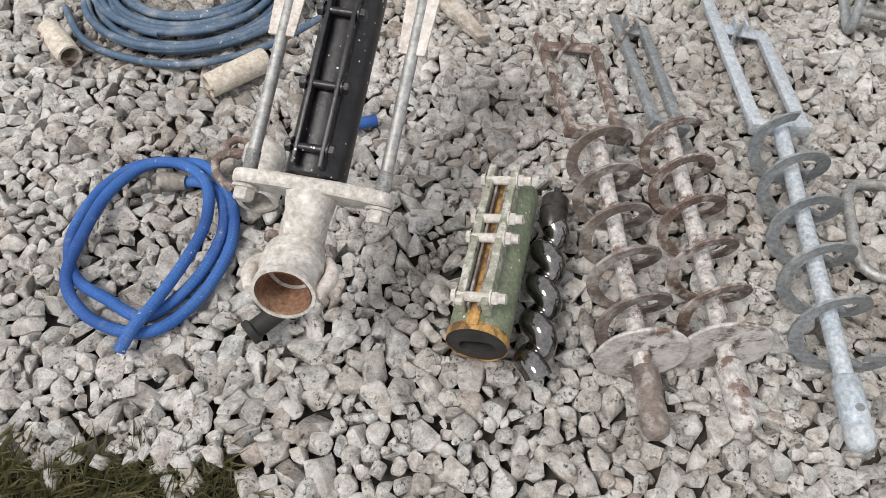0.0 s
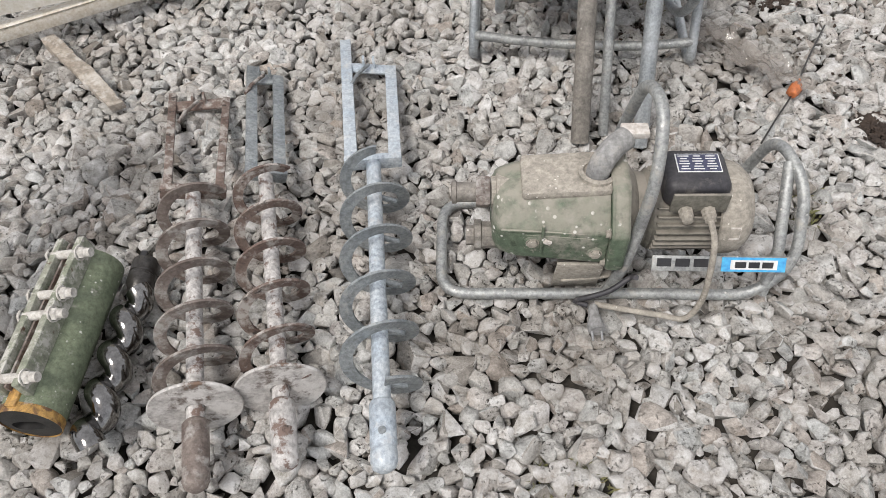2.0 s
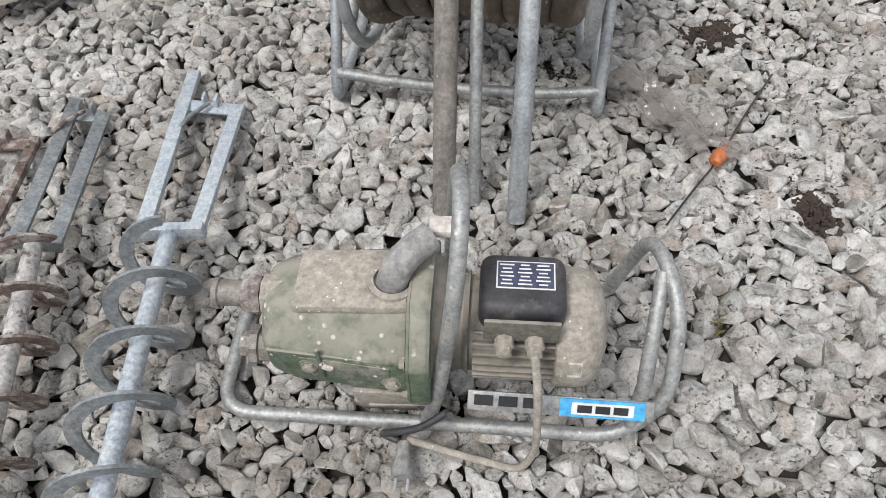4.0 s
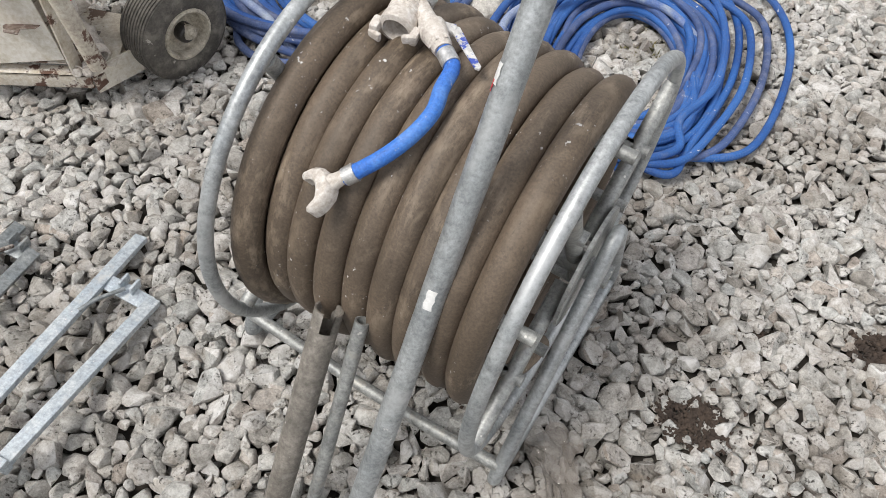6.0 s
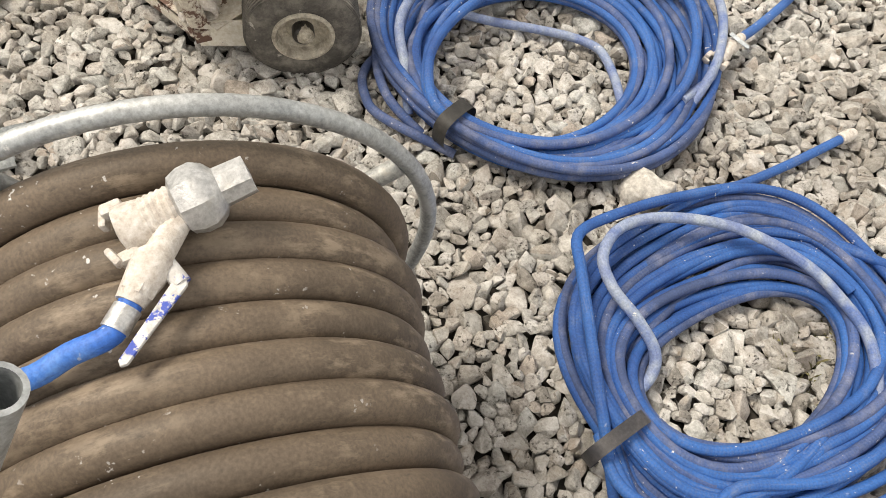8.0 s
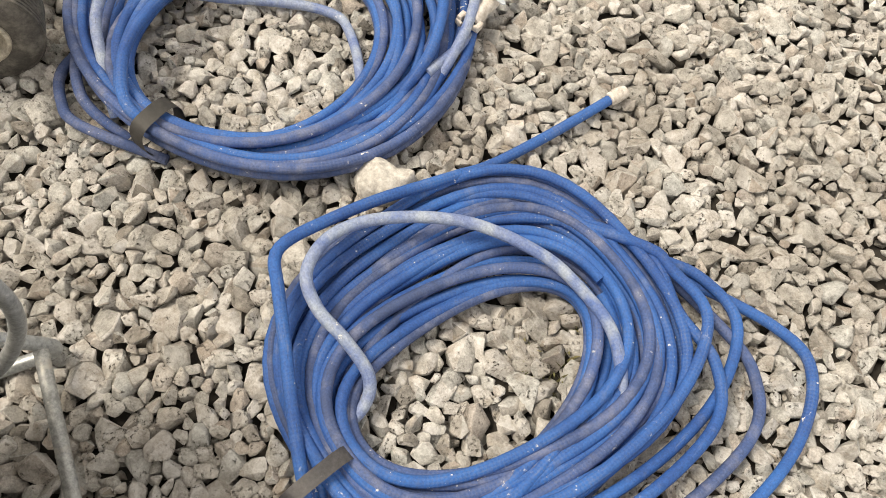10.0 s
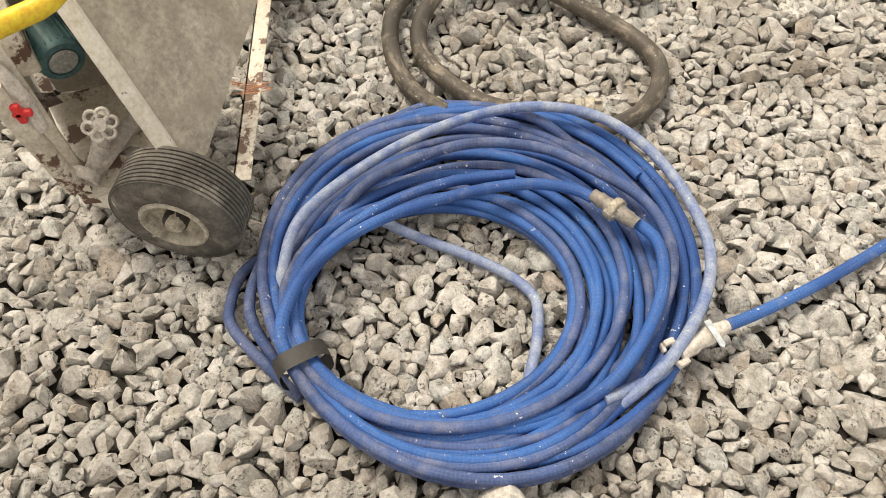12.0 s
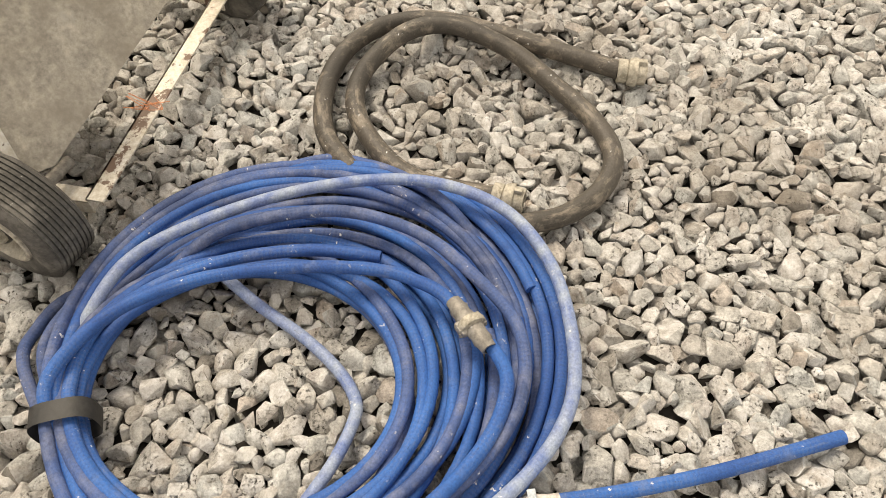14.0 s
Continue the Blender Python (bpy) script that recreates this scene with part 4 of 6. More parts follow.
def coil_two():
    c = thing("hose_coil", (1.50, 2.62, 0), "large loose coil of blue air hose held by dark tape", "hose", "coils of air hose")
    tie = math.atan2(-0.30, 0.0)
    hole, rim = (1.512, 2.645, 0.112, 0.215), (1.488, 2.645, 0.325, 0.362)
    part("hose", coil(hole, rim, tie, 20, 0.0106, 31, 0.55, 0.45, square=2.8), BLUE, c)
    part("hose", coil(hole, rim, tie, 11, 0.0106, 32, 0.5, 0.45, square=2.7), BLUE_DULL, c, "faded dusty blue hose")
    strap(1.521, 2.312, (1.0, 0.10, 0), 0.066, 0.046, 0.026, BLACK_PLASTIC, c)
    loop = smooth([(1.74, 2.72, 0.0), (1.70, 2.80, 0.03), (1.60, 2.858, 0.06), (1.497, 2.856, 0.078), (1.407, 2.830, 0.09), (1.296, 2.755, 0.10), (1.215, 2.639, 0.105), (1.194, 2.541, 0.11), (1.228, 2.470, 0.11), (1.29, 2.452, 0.10), (1.362, 2.464, 0.085), (1.424, 2.467, 0.062), (1.456, 2.442, 0.04), (1.468, 2.39, 0.03), (1.46, 2.34, 0.035)], 0.01)
    part("loose_turn", tube(loop, 0.0112, 12), BLUE_PALE, c, "pale dusty turn lying on top")
    corner = smooth([(1.60, 2.27, 0.0), (1.52, 2.29, 0.06), (1.42, 2.33, 0.085), (1.32, 2.375, 0.10), (1.23, 2.415, 0.115), (1.185, 2.435, 0.12), (1.168, 2.465, 0.12), (1.165, 2.53, 0.112), (1.170, 2.64, 0.095), (1.18, 2.73, 0.075), (1.188, 2.82, 0.05)], 0.01)
    part("loose_turn", tube(corner, 0.0110, 12), BLUE, c)
    tail = smooth([(1.188, 2.82, 0.05), (1.193, 2.90, 0.025), (1.196, 3.05, 0.018), (1.195, 3.205, 0.018)], 0.012)
    part("hose_end", tube(tail, 0.0110, 12), BLUE, c, "straight free end of the hose")
    part("coupling", rough_up(tube([(1.195, 3.20, 0.018), (1.195, 3.225, 0.018), (1.196, 3.245, 0.018)], [0.014, 0.016, 0.013], 12), 0.001, 50), CEMENT_PALE, c, "mortar-coated coupling at the hose end")
    # slack turns that spread away from the bundle
    for k, (far, top, low, z) in enumerate(((1.76, 3.03, 2.35, 0.06), (1.83, 2.99, 2.31, 0.05), (1.80, 3.08, 2.285, 0.035), (1.88, 3.05, 2.345, 0.025), (1.945, 3.14, 2.36, 0.018))):
        o = smooth([(1.50, 2.295 + 0.012 * k, 0.035), (1.60, 2.27 + 0.01 * k, z), (1.70, low, z), (far - 0.07, low + 0.10, z), (far, 2.62 + 0.03 * k, z), (far - 0.01, 2.86 + 0.03 * k, z), (far - 0.09, top - 0.01, z), (far - 0.20, top, z), (1.50, 3.02, z), (1.36, 2.92 + 0.01 * k, 0.04), (1.28, 2.80, 0.03)], 0.015)
        part("outer_turn", tube(o, 0.0106, 10), BLUE_DULL if k == 3 else BLUE, c, "slack outer turn")
    return c


coil_one()
lead_hose()
coil_two()


def black_hose():
    h = thing("suction_hose", (0.05, 3.0, 0), "thick black rubber hose curled in a loop with brass couplings", "hose")
    a = smooth([(-0.09, 3.30, 0.026), (-0.13, 3.20, 0.026), (-0.19, 3.05, 0.026), (-0.235, 2.90, 0.026), (-0.215, 2.78, 0.026), (-0.14, 2.705, 0.026), (-0.04, 2.672, 0.026), (0.07, 2.672, 0.026), (0.16, 2.70, 0.026), (0.235, 2.76, 0.024)], 0.02)
    part("hose", tube(a, 0.0208, 14), BLACK_HOSE, h)
    b = smooth([(0.284, 3.045, 0.03), (0.276, 2.975, 0.03), (0.258, 2.90, 0.03), (0.21, 2.83, 0.03), (0.12, 2.765, 0.03), (0.03, 2.735, 0.03), (-0.07, 2.755, 0.035), (-0.155, 2.83, 0.055), (-0.175, 2.93, 0.06), (-0.12, 3.06, 0.045), (-0.03, 3.16, 0.028), (0.06, 3.235, 0.026), (0.16, 3.275, 0.026), (0.25, 3.25, 0.026), (0.318, 3.18, 0.026), (0.346, 3.10, 0.026), (0.36, 3.03, 0.024)], 0.02)
    part("hose", tube(b, 0.0208, 14), BLACK_HOSE, h)
    for at, d in (((-0.085, 3.315, 0.028), (0.1, 1, 0)), ((0.287, 3.058, 0.03), (0.22, 1, 0))):
        m = axes(at, d)
        fit_ = lathe([(0.023, -0.02), (0.026, -0.018), (0.026, 0.0), (0.024, 0.002), (0.028, 0.004), (0.031, 0.012), (0.031, 0.022), (0.026, 0.024), (0.026, 0.042), (0.019, 0.042), (0.018, 0.01), (0, 0.01)], 20, m)
        part("coupling", rough_up(fit_, 0.001, 50), CEMENT_DULL, h, "dusty brass hose coupling")
        part("lug", block(0.018, 0.012, 0.07, 0.003, m @ Matrix.Translation((0.03, 0, 0))), CEMENT_DULL, h)
    return h


black_hose()


def small_loop():
    h = thing("hose_loop", (-0.58, 0.87, 0), "short length of blue hose in two loops with a claw coupling", "hose")
    pts = [(-0.548, 1.028, 0.028), (-0.50, 1.028, 0.03), (-0.455, 0.99, 0.028), (-0.44, 0.90, 0.022), (-0.475, 0.79, 0.018), (-0.545, 0.715, 0.02), (-0.62, 0.745, 0.03), (-0.70, 0.80, 0.02), (-0.735, 0.89, 0.018),
           (-0.715, 1.00, 0.02), (-0.655, 1.075, 0.022), (-0.57, 1.085, 0.026), (-0.49, 1.055, 0.045), (-0.432, 0.98, 0.03), (-0.418, 0.88, 0.02), (-0.45, 0.77, 0.018), (-0.51, 0.695, 0.018), (-0.58, 0.685, 0.018), (-0.66, 0.72, 0.02),
           (-0.71, 0.79, 0.03), (-0.70, 0.90, 0.04), (-0.675, 0.99, 0.045), (-0.62, 1.06, 0.045), (-0.55, 1.065, 0.045), (-0.485, 1.01, 0.05), (-0.468, 0.92, 0.045), (-0.49, 0.83, 0.04), (-0.525, 0.73, 0.045), (-0.55, 0.68, 0.045), (-0.575, 0.645, 0.02)]
    part("hose", tube(smooth(pts, 0.012), 0.0115, 12, False, True, 0.003), BLUE, h)
    part("claw_coupling", claw(axes((-0.578, 1.03, 0.03), (-1, 0.05, 0)), 0.021), DIRTY_STEEL, h, "dull steel claw coupling")
    part("hose_clamp", tube([(-0.56, 1.028, 0.028), (-0.54, 1.028, 0.028)], 0.015, 14), ALU, h)
    return h


small_loop()


def grey_coil():
    c = thing("hose_coil", (-0.67, 1.62, 0), "flat coil of thin grey-blue hose on the gravel", "hose", "coils of air hose")
    part("hose", coil((-0.66, 1.68, 0.15, 0.13), (-0.66, 1.68, 0.33, 0.29), 1.5, 15, 0.009, 41), SLATE, c)
    edge = smooth([(-0.96, 1.60, 0.02), (-0.88, 1.48, 0.018), (-0.76, 1.42, 0.018), (-0.62, 1.40, 0.018), (-0.48, 1.44, 0.02), (-0.38, 1.50, 0.03), (-0.30, 1.58, 0.03)], 0.02)
    part("outer_turn", tube(edge, 0.009, 10), SLATE, c)
    return c


grey_coil()


def plastic_sleeve(a, b, r, label):
    u = (Vector(b) - Vector(a)).normalized()
    m = axes(a, u)
    n = (Vector(b) - Vector(a)).length
    bm = lathe([(r * 0.75, 0.03), (r * 0.78, 0.0), (r * 0.97, 0.0), (r * 0.97, n * 0.2), (r, n * 0.22), (r, n * 0.96), (r * 0.9, n), (0, n)], 26, m)
    return solo("plastic_sleeve", rough_up(bm, 0.0008, 30), PLASTIC_CREAM, a, label, "sleeve", "cream plastic sleeves")


plastic_sleeve((-0.545, 1.312, 0.032), (-0.425, 1.405, 0.034), 0.029, "dirty cream plastic sleeve lying on the gravel")
plastic_sleeve((-0.885, 1.405, 0.032), (-0.965, 1.50, 0.034), 0.029, "cream plastic sleeve beside the grey hose coil")


# ---- mortar pump end with black stator ----
def worm_pump():
    f = Vector((-0.205, 0.775, 0.318))
    u = Vector((0.178, 0.88, 0.438)).normalized()
    side = u.cross(Vector((0, 0, 1))).normalized()
    top = side.cross(u)
    w = thing("mortar_pump", (-0.15, 1.10, 0), "cement-crusted mortar pump outlet with black clamped stator and tie rods", "pump")
    # stator: split jacket with clamping ribs
    prof = [(0, 0.0), (0.040, 0.0), (0.048, 0.004), (0.048, 0.33), (0.040, 0.335), (0, 0.335)]
    st_ = part("stator", lathe(prof, 30, axes(f + u * 0.012, u, top)), BLACK_STATOR, w, "black painted steel stator jacket")
    for off in (-0.021, 0.021):
        c = f + u * 0.172 + top * 0.052 + side * off
        part("clamp_rib", block(0.30, 0.008, 0.026, 0.002, axes(c, u, top)), BLACK_STATOR, st_)
    for k in (0.05, 0.15, 0.27):
        c = f + u * k + top * 0.058
        part("clamp_bolt", tube([c - side * 0.036, c + side * 0.036], 0.0065, 10), BLACK_STATOR, st_)
        for sgn in (-1, 1):
            part("nut", bolt(axes(c + side * sgn * 0.027, side * sgn, top), 0.0105, 0.012), BLACK_STATOR, st_)
    # yoke plate with two rods
    yoke = [(-0.128, -0.016), (-0.118, -0.026), (-0.05, -0.040), (0.05, -0.040), (0.118, -0.026), (0.128, -0.016), (0.128, 0.016), (0.118, 0.026), (0.05, 0.040), (-0.05, 0.040), (-0.118, 0.026), (-0.128, 0.016)]
    m = Matrix((side, top, u)).transposed().to_4x4()
    m.translation = f
    part("yoke", rough_up(plate(yoke, 0.022, m, 0.004), 0.0008, 30), CEMENT, w, "cement-coated cast yoke")
    for sgn in (-1, 1):
        c = f + side * sgn * 0.108
        rod = part("tie_rod", tube([c - u * 0.035, c + u * 0.40], 0.0105, 14), GALV_DULL, w, "galvanised threaded tie rod")
        part("thread", tube([c + u * (0.012 + 0.0016 * k) for k in range(22)], [0.0112 + 0.0012 * (k % 2) for k in range(22)], 14), GALV_DULL, rod)
        part("nut", bolt(axes(c - u * 0.012, -u, top), 0.017, 0.024), CEMENT, rod)
        part("rod_plate", plate([(0.24, -0.022), (0.40, -0.03), (0.40, 0.03), (0.24, 0.022)], 0.006, axes(c + top * 0.004, u, top), 0.001), CEMENT_PALE, rod, "pale welded lug plate")
    # outlet neck and cam coupling, which turns up a little
    mouth = Vector((-0.238, 0.612, 0.272))
    d = Vector((-0.08, -0.96, 0.27)).normalized()
    L = 0.105
    f2 = mouth - d * L
    bend = smooth([f, f - u * 0.03, f2 - d * 0.004, f2 + d * 0.02], 0.006)
    part("neck", rough_up(tube(bend, [0.042 - 0.006 * min(1, k / 6) for k in range(len(bend))], 26), 0.0015, 30), CEMENT, w, "cement-crusted cast neck")
    neck = lathe([(0.030, -0.012), (0.039, -0.008), (0.043, L * 0.10), (0.050, L * 0.22), (0.051, L * 0.52), (0.047, L * 0.60), (0.047, L * 0.86), (0.049, L * 0.9), (0.049, L), (0.0435, L), (0.042, L * 0.6), (0.041, L * 0.4), (0.03, L * 0.3), (0, L * 0.28)], 34, axes(f2, d))
    nk = part("outlet", rough_up(neck, 0.0016, 28), CEMENT, w, "pale cement-crusted outlet socket", 50)
    part("bore", lathe([(0.0425, L * 0.99), (0.0412, L * 0.6), (0.0395, L * 0.42), (0.034, L * 0.40), (0.030, L * 0.32), (0.012, L * 0.30), (0, L * 0.29)], 28, axes(f2 + d * 0.001, d)), RUST_IN, nk, "rusty inside of the outlet")
    part("sealing_ring", lathe([(0.036, L * 0.44), (0.0405, L * 0.46), (0.036, L * 0.50), (0.033, L * 0.46), (0.036, L * 0.44)], 24, axes(f2, d)), CEMENT_PALE, nk)
    f = f2
    xs = d.cross(Vector((0, 0, 1))).normalized()
    for sgn in (-1, 1):
        arm = smooth([f + d * L * 0.22 + xs * sgn * 0.050, f + d * L * 0.36 + xs * sgn * 0.060, f + d * L * 0.60 + xs * sgn * 0.063, f + d * L * 0.95 + xs * sgn * 0.052], 0.006)
        part("cam_lever", rough_up(tube(arm, [0.008 + 0.004 * math.sin(3.1 * k / (len(arm) - 1)) for k in range(len(arm))], 10), 0.001, 50), CEMENT_PALE, nk)
    # far end: flange, start of the mixing tube, and the foot under the stator
    f = Vector((-0.205, 0.775, 0.318))
    e = f + u * 0.37
    part("end_flange", plate(yoke, 0.02, Matrix.Translation(e - f) @ m, 0.003), CEMENT, w)
    part("mixing_tube", lathe([(0, 0.0), (0.065, 0.0), (0.065, 0.12), (0.06, 0.12), (0.06, 0.02), (0, 0.02)], 32, axes(e + u * 0.01, u)), CEMENT_PALE, w)
    part("foot", tube([f + u * 0.22 - top * 0.03, Vector((-0.285, 1.03, -0.02))], 0.010, 12), DIRTY_STEEL, w)
    return w


worm_pump()
solo("rubber_buffer", lathe([(0, 0), (0.021, 0.0), (0.024, 0.003), (0.024, 0.012), (0.018, 0.016), (0.018, 0.085), (0, 0.085)], 24, axes((-0.345, 0.668, 0.045), (0.85, 0.75, 0.12))), RUBBER_BLACK, (-0.32, 0.69, 0.0),
     "short black rubber buffer lying under the pump outlet", "buffer")


def crusted_coupling():
    c = thing("pipe_coupling", (-0.40, 1.02, 0), "cement-covered pipe coupling with a rusty shackle beside the pump", "coupling")
    body = lathe([(0.03, 0.0), (0.042, 0.002), (0.045, 0.03), (0.038, 0.04), (0.036, 0.09), (0.043, 0.10), (0.043, 0.125), (0.03, 0.127), (0.028, 0.06), (0, 0.06)], 24, axes((-0.375, 0.965, 0.05), (0.0, 1, 0.05)))
    part("body", rough_up(body, 0.003, 24), CEMENT, c)
    part("shackle", tube(smooth([(-0.43, 1.00, 0.04), (-0.465, 1.03, 0.05), (-0.475, 1.075, 0.05), (-0.44, 1.10, 0.045), (-0.40, 1.085, 0.04)], 0.008), 0.0095, 10), RUST_RED, c, "rusty bent steel shackle")
    part("ring", tube([(-0.44 + 0.022 * math.cos(k * math.pi / 10), 1.115 + 0.022 * math.sin(k * math.pi / 10), 0.045) for k in range(20)], 0.008, 8, True), RUST_RED, c)
    return c


crusted_coupling()
solo("rusty_nut", lathe([(0.009, -0.008), (0.02, -0.008), (0.022, 0.0), (0.02, 0.008), (0.009, 0.008), (0.009, -0.008)], 20, axes((-0.335, 0.90, 0.018), (0.2, 1, 0.2))), RUST_RED, (-0.335, 0.90, 0), "small rusty ring nut on the gravel", "nut")
solo("hose_stub", tube(smooth([(-0.24, 1.20, 0.02), (-0.20, 1.212, 0.02), (-0.155, 1.225, 0.02)], 0.01), 0.0135, 12), BLUE, (-0.20, 1.212, 0), "short end of blue hose with coupling beside the pump", "hose")


# ---- green stator and rotor ----
def green_stator():
    a, b = Vector((0.058, 0.640, 0.078)), Vector((0.128, 0.968, 0.080))
    u = (b - a).normalized()
    L = (b - a).length
    g = thing("stator", (0.09, 0.79, 0), "old green clamped pump stator with bolted split and black rubber end", "stator")
    jk = part("jacket", rough_up(lathe([(0.046, 0.0), (0.0535, 0.0), (0.054, 0.004), (0.054, L - 0.004), (0.0535, L), (0.046, L)], 36, axes(a, u)), 0.0006, 20), GREEN, g)
    part("end_band", lathe([(0.0535, -0.004), (0.0545, -0.004), (0.0548, 0.012), (0.0535, 0.014)], 36, axes(a, u)), YELLOW_RUST, jk, "worn yellow and rusty edge")
    # rubber end with an oblong bore
    bm = bmesh.new()
    n = 36
    m = axes(a - u * 0.002, -u)
    o, i1, i2 = [], [], []
    for k in range(n):
        t = 2 * math.pi * k / n
        o.append(bm.verts.new((0.0, 0.0525 * math.cos(t), 0.0525 * math.sin(t))))
        y, z = 0.031 * math.copysign(abs(math.cos(t)) ** 0.7, math.cos(t)), 0.0155 * math.copysign(abs(math.sin(t)) ** 0.7, math.sin(t))
        y, z = y * 0.97 - z * 0.24, y * 0.24 + z * 0.97
        i1.append(bm.verts.new((0.004, y, z)))
        i2.append(bm.verts.new((-0.07, y * 0.9, z * 0.9)))
    for k in range(n):
        j = (k + 1) % n
        bm.faces.new((o[k], o[j], i1[j], i1[k]))
        bm.faces.new((i1[k], i1[j], i2[j], i2[k]))
    bm.faces.new(i2)
    bmesh.ops.recalc_face_normals(bm, faces=bm.faces[:])
    bm.transform(m)
    part("rubber_core", bm, RUBBER_BLACK, g, "black rubber core with an oblong bore")
    part("core_end", lathe([(0, 0), (0.046, 0), (0.046, 0.004), (0, 0.004)], 30, axes(b - u * 0.006, u)), RUBBER_BLACK, g)
    side = u.cross(Vector((0, 0, 1))).normalized()
    top = side.cross(u)
    lean = (top * 0.97 - side * 0.22).normalized()
    cross = lean.cross(u).normalized()
    part("slot", block(L * 0.98, 0.022, 0.012, 0.002, axes(a + u * L * 0.5 + lean * 0.052, u, lean)), YELLOW_RUST, g, "rusty strip in the split")
    for sgn in (-1, 1):
        rib = block(L * 0.93, 0.015, 0.040, 0.002, axes(a + u * L * 0.54 + lean * 0.066 + cross * sgn * 0.022, u, lean))
        bmesh.ops.subdivide_edges(rib, edges=[e for e in rib.edges if e.calc_length() > 0.1], cuts=12)
        part("clamp_rib", rough_up(rib, 0.0015, 40), PAINT_WORN, g, "flaking clamp rib caked with mortar")
    for sgn in (-1, 1):
        part("clamp_rib", block(L * 0.9, 0.005, 0.022, 0.001, axes(a + u * L * 0.54 + lean * 0.062 + cross * sgn * 0.009, u, lean)), RUST, g)
    for f, sg in ((0.13, 1), (0.50, 1), (0.63, -1), (0.90, -1)):
        c = a + u * L * f + lean * 0.078
        bo = part("clamp_bolt", tube([c - cross * 0.055, c + cross * 0.036], 0.0088, 12), CEMENT, g, "mortar-coated bolt")
        part("nut", bolt(axes(c - cross * 0.029, -cross, lean), 0.012, 0.014), CEMENT, bo)
        part("nut", bolt(axes(c + cross * 0.029, cross, lean), 0.012, 0.010), CEMENT, bo)
    return g


PAINT_WORN = worn("flaking_green_paint", (0.20, 0.22, 0.16), (0.34, 0.34, 0.29), 34, 0.75, 0.0, 0.6, 90, [((0.52, 0.51, 0.47), 0.52, 0.60, 46), ((0.10, 0.06, 0.04), 0.60, 0.66, 40)])
green_stator()


def rotor():
    a, b = Vector((0.152, 0.590, 0.055)), Vector((0.219, 0.982, 0.055))
    u = (b - a).normalized()
    side = u.cross(Vector((0, 0, 1))).normalized()
    top = side.cross(u)
    r = thing("rotor", (0.18, 0.77, 0), "polished steel pump rotor with a twisted eccentric worm shape", "rotor")
    L = (b - a).length
    n = 130
    pts = []
    for k in range(n + 1):
        t = k / n
        ph = 2 * math.pi * 4.1 * t + 0.6
        pts.append(a + u * (L * 0.80 * t) + (side * math.cos(ph) + top * math.sin(ph)) * 0.0115)
    part("worm", tube(pts, 0.0245, 26), CHROME, r, "mirror-polished worm", 60)
    part("neck", lathe([(0.017, 0), (0.021, 0.008), (0.0265, 0.020), (0.0275, 0.03), (0.0275, 0.040), (0.0255, 0.042), (0.0255, 0.046), (0.0275, 0.048), (0.0275, 0.075), (0.024, 0.08), (0.015, 0.08), (0.013, 0.06), (0, 0.06)], 30, axes(a + u * L * 0.79, u)), DARK_STEEL, r, "dark turned neck")
    # solid black block stands in for the shade inside the pin hole
    part("pin_hole_shade", block(0.022, 0.012, 0.010, 0.001, axes(a + u * L * 0.985 + top * 0.022, u, top)), INK_AND_HOLE, r)
    return r


rotor()


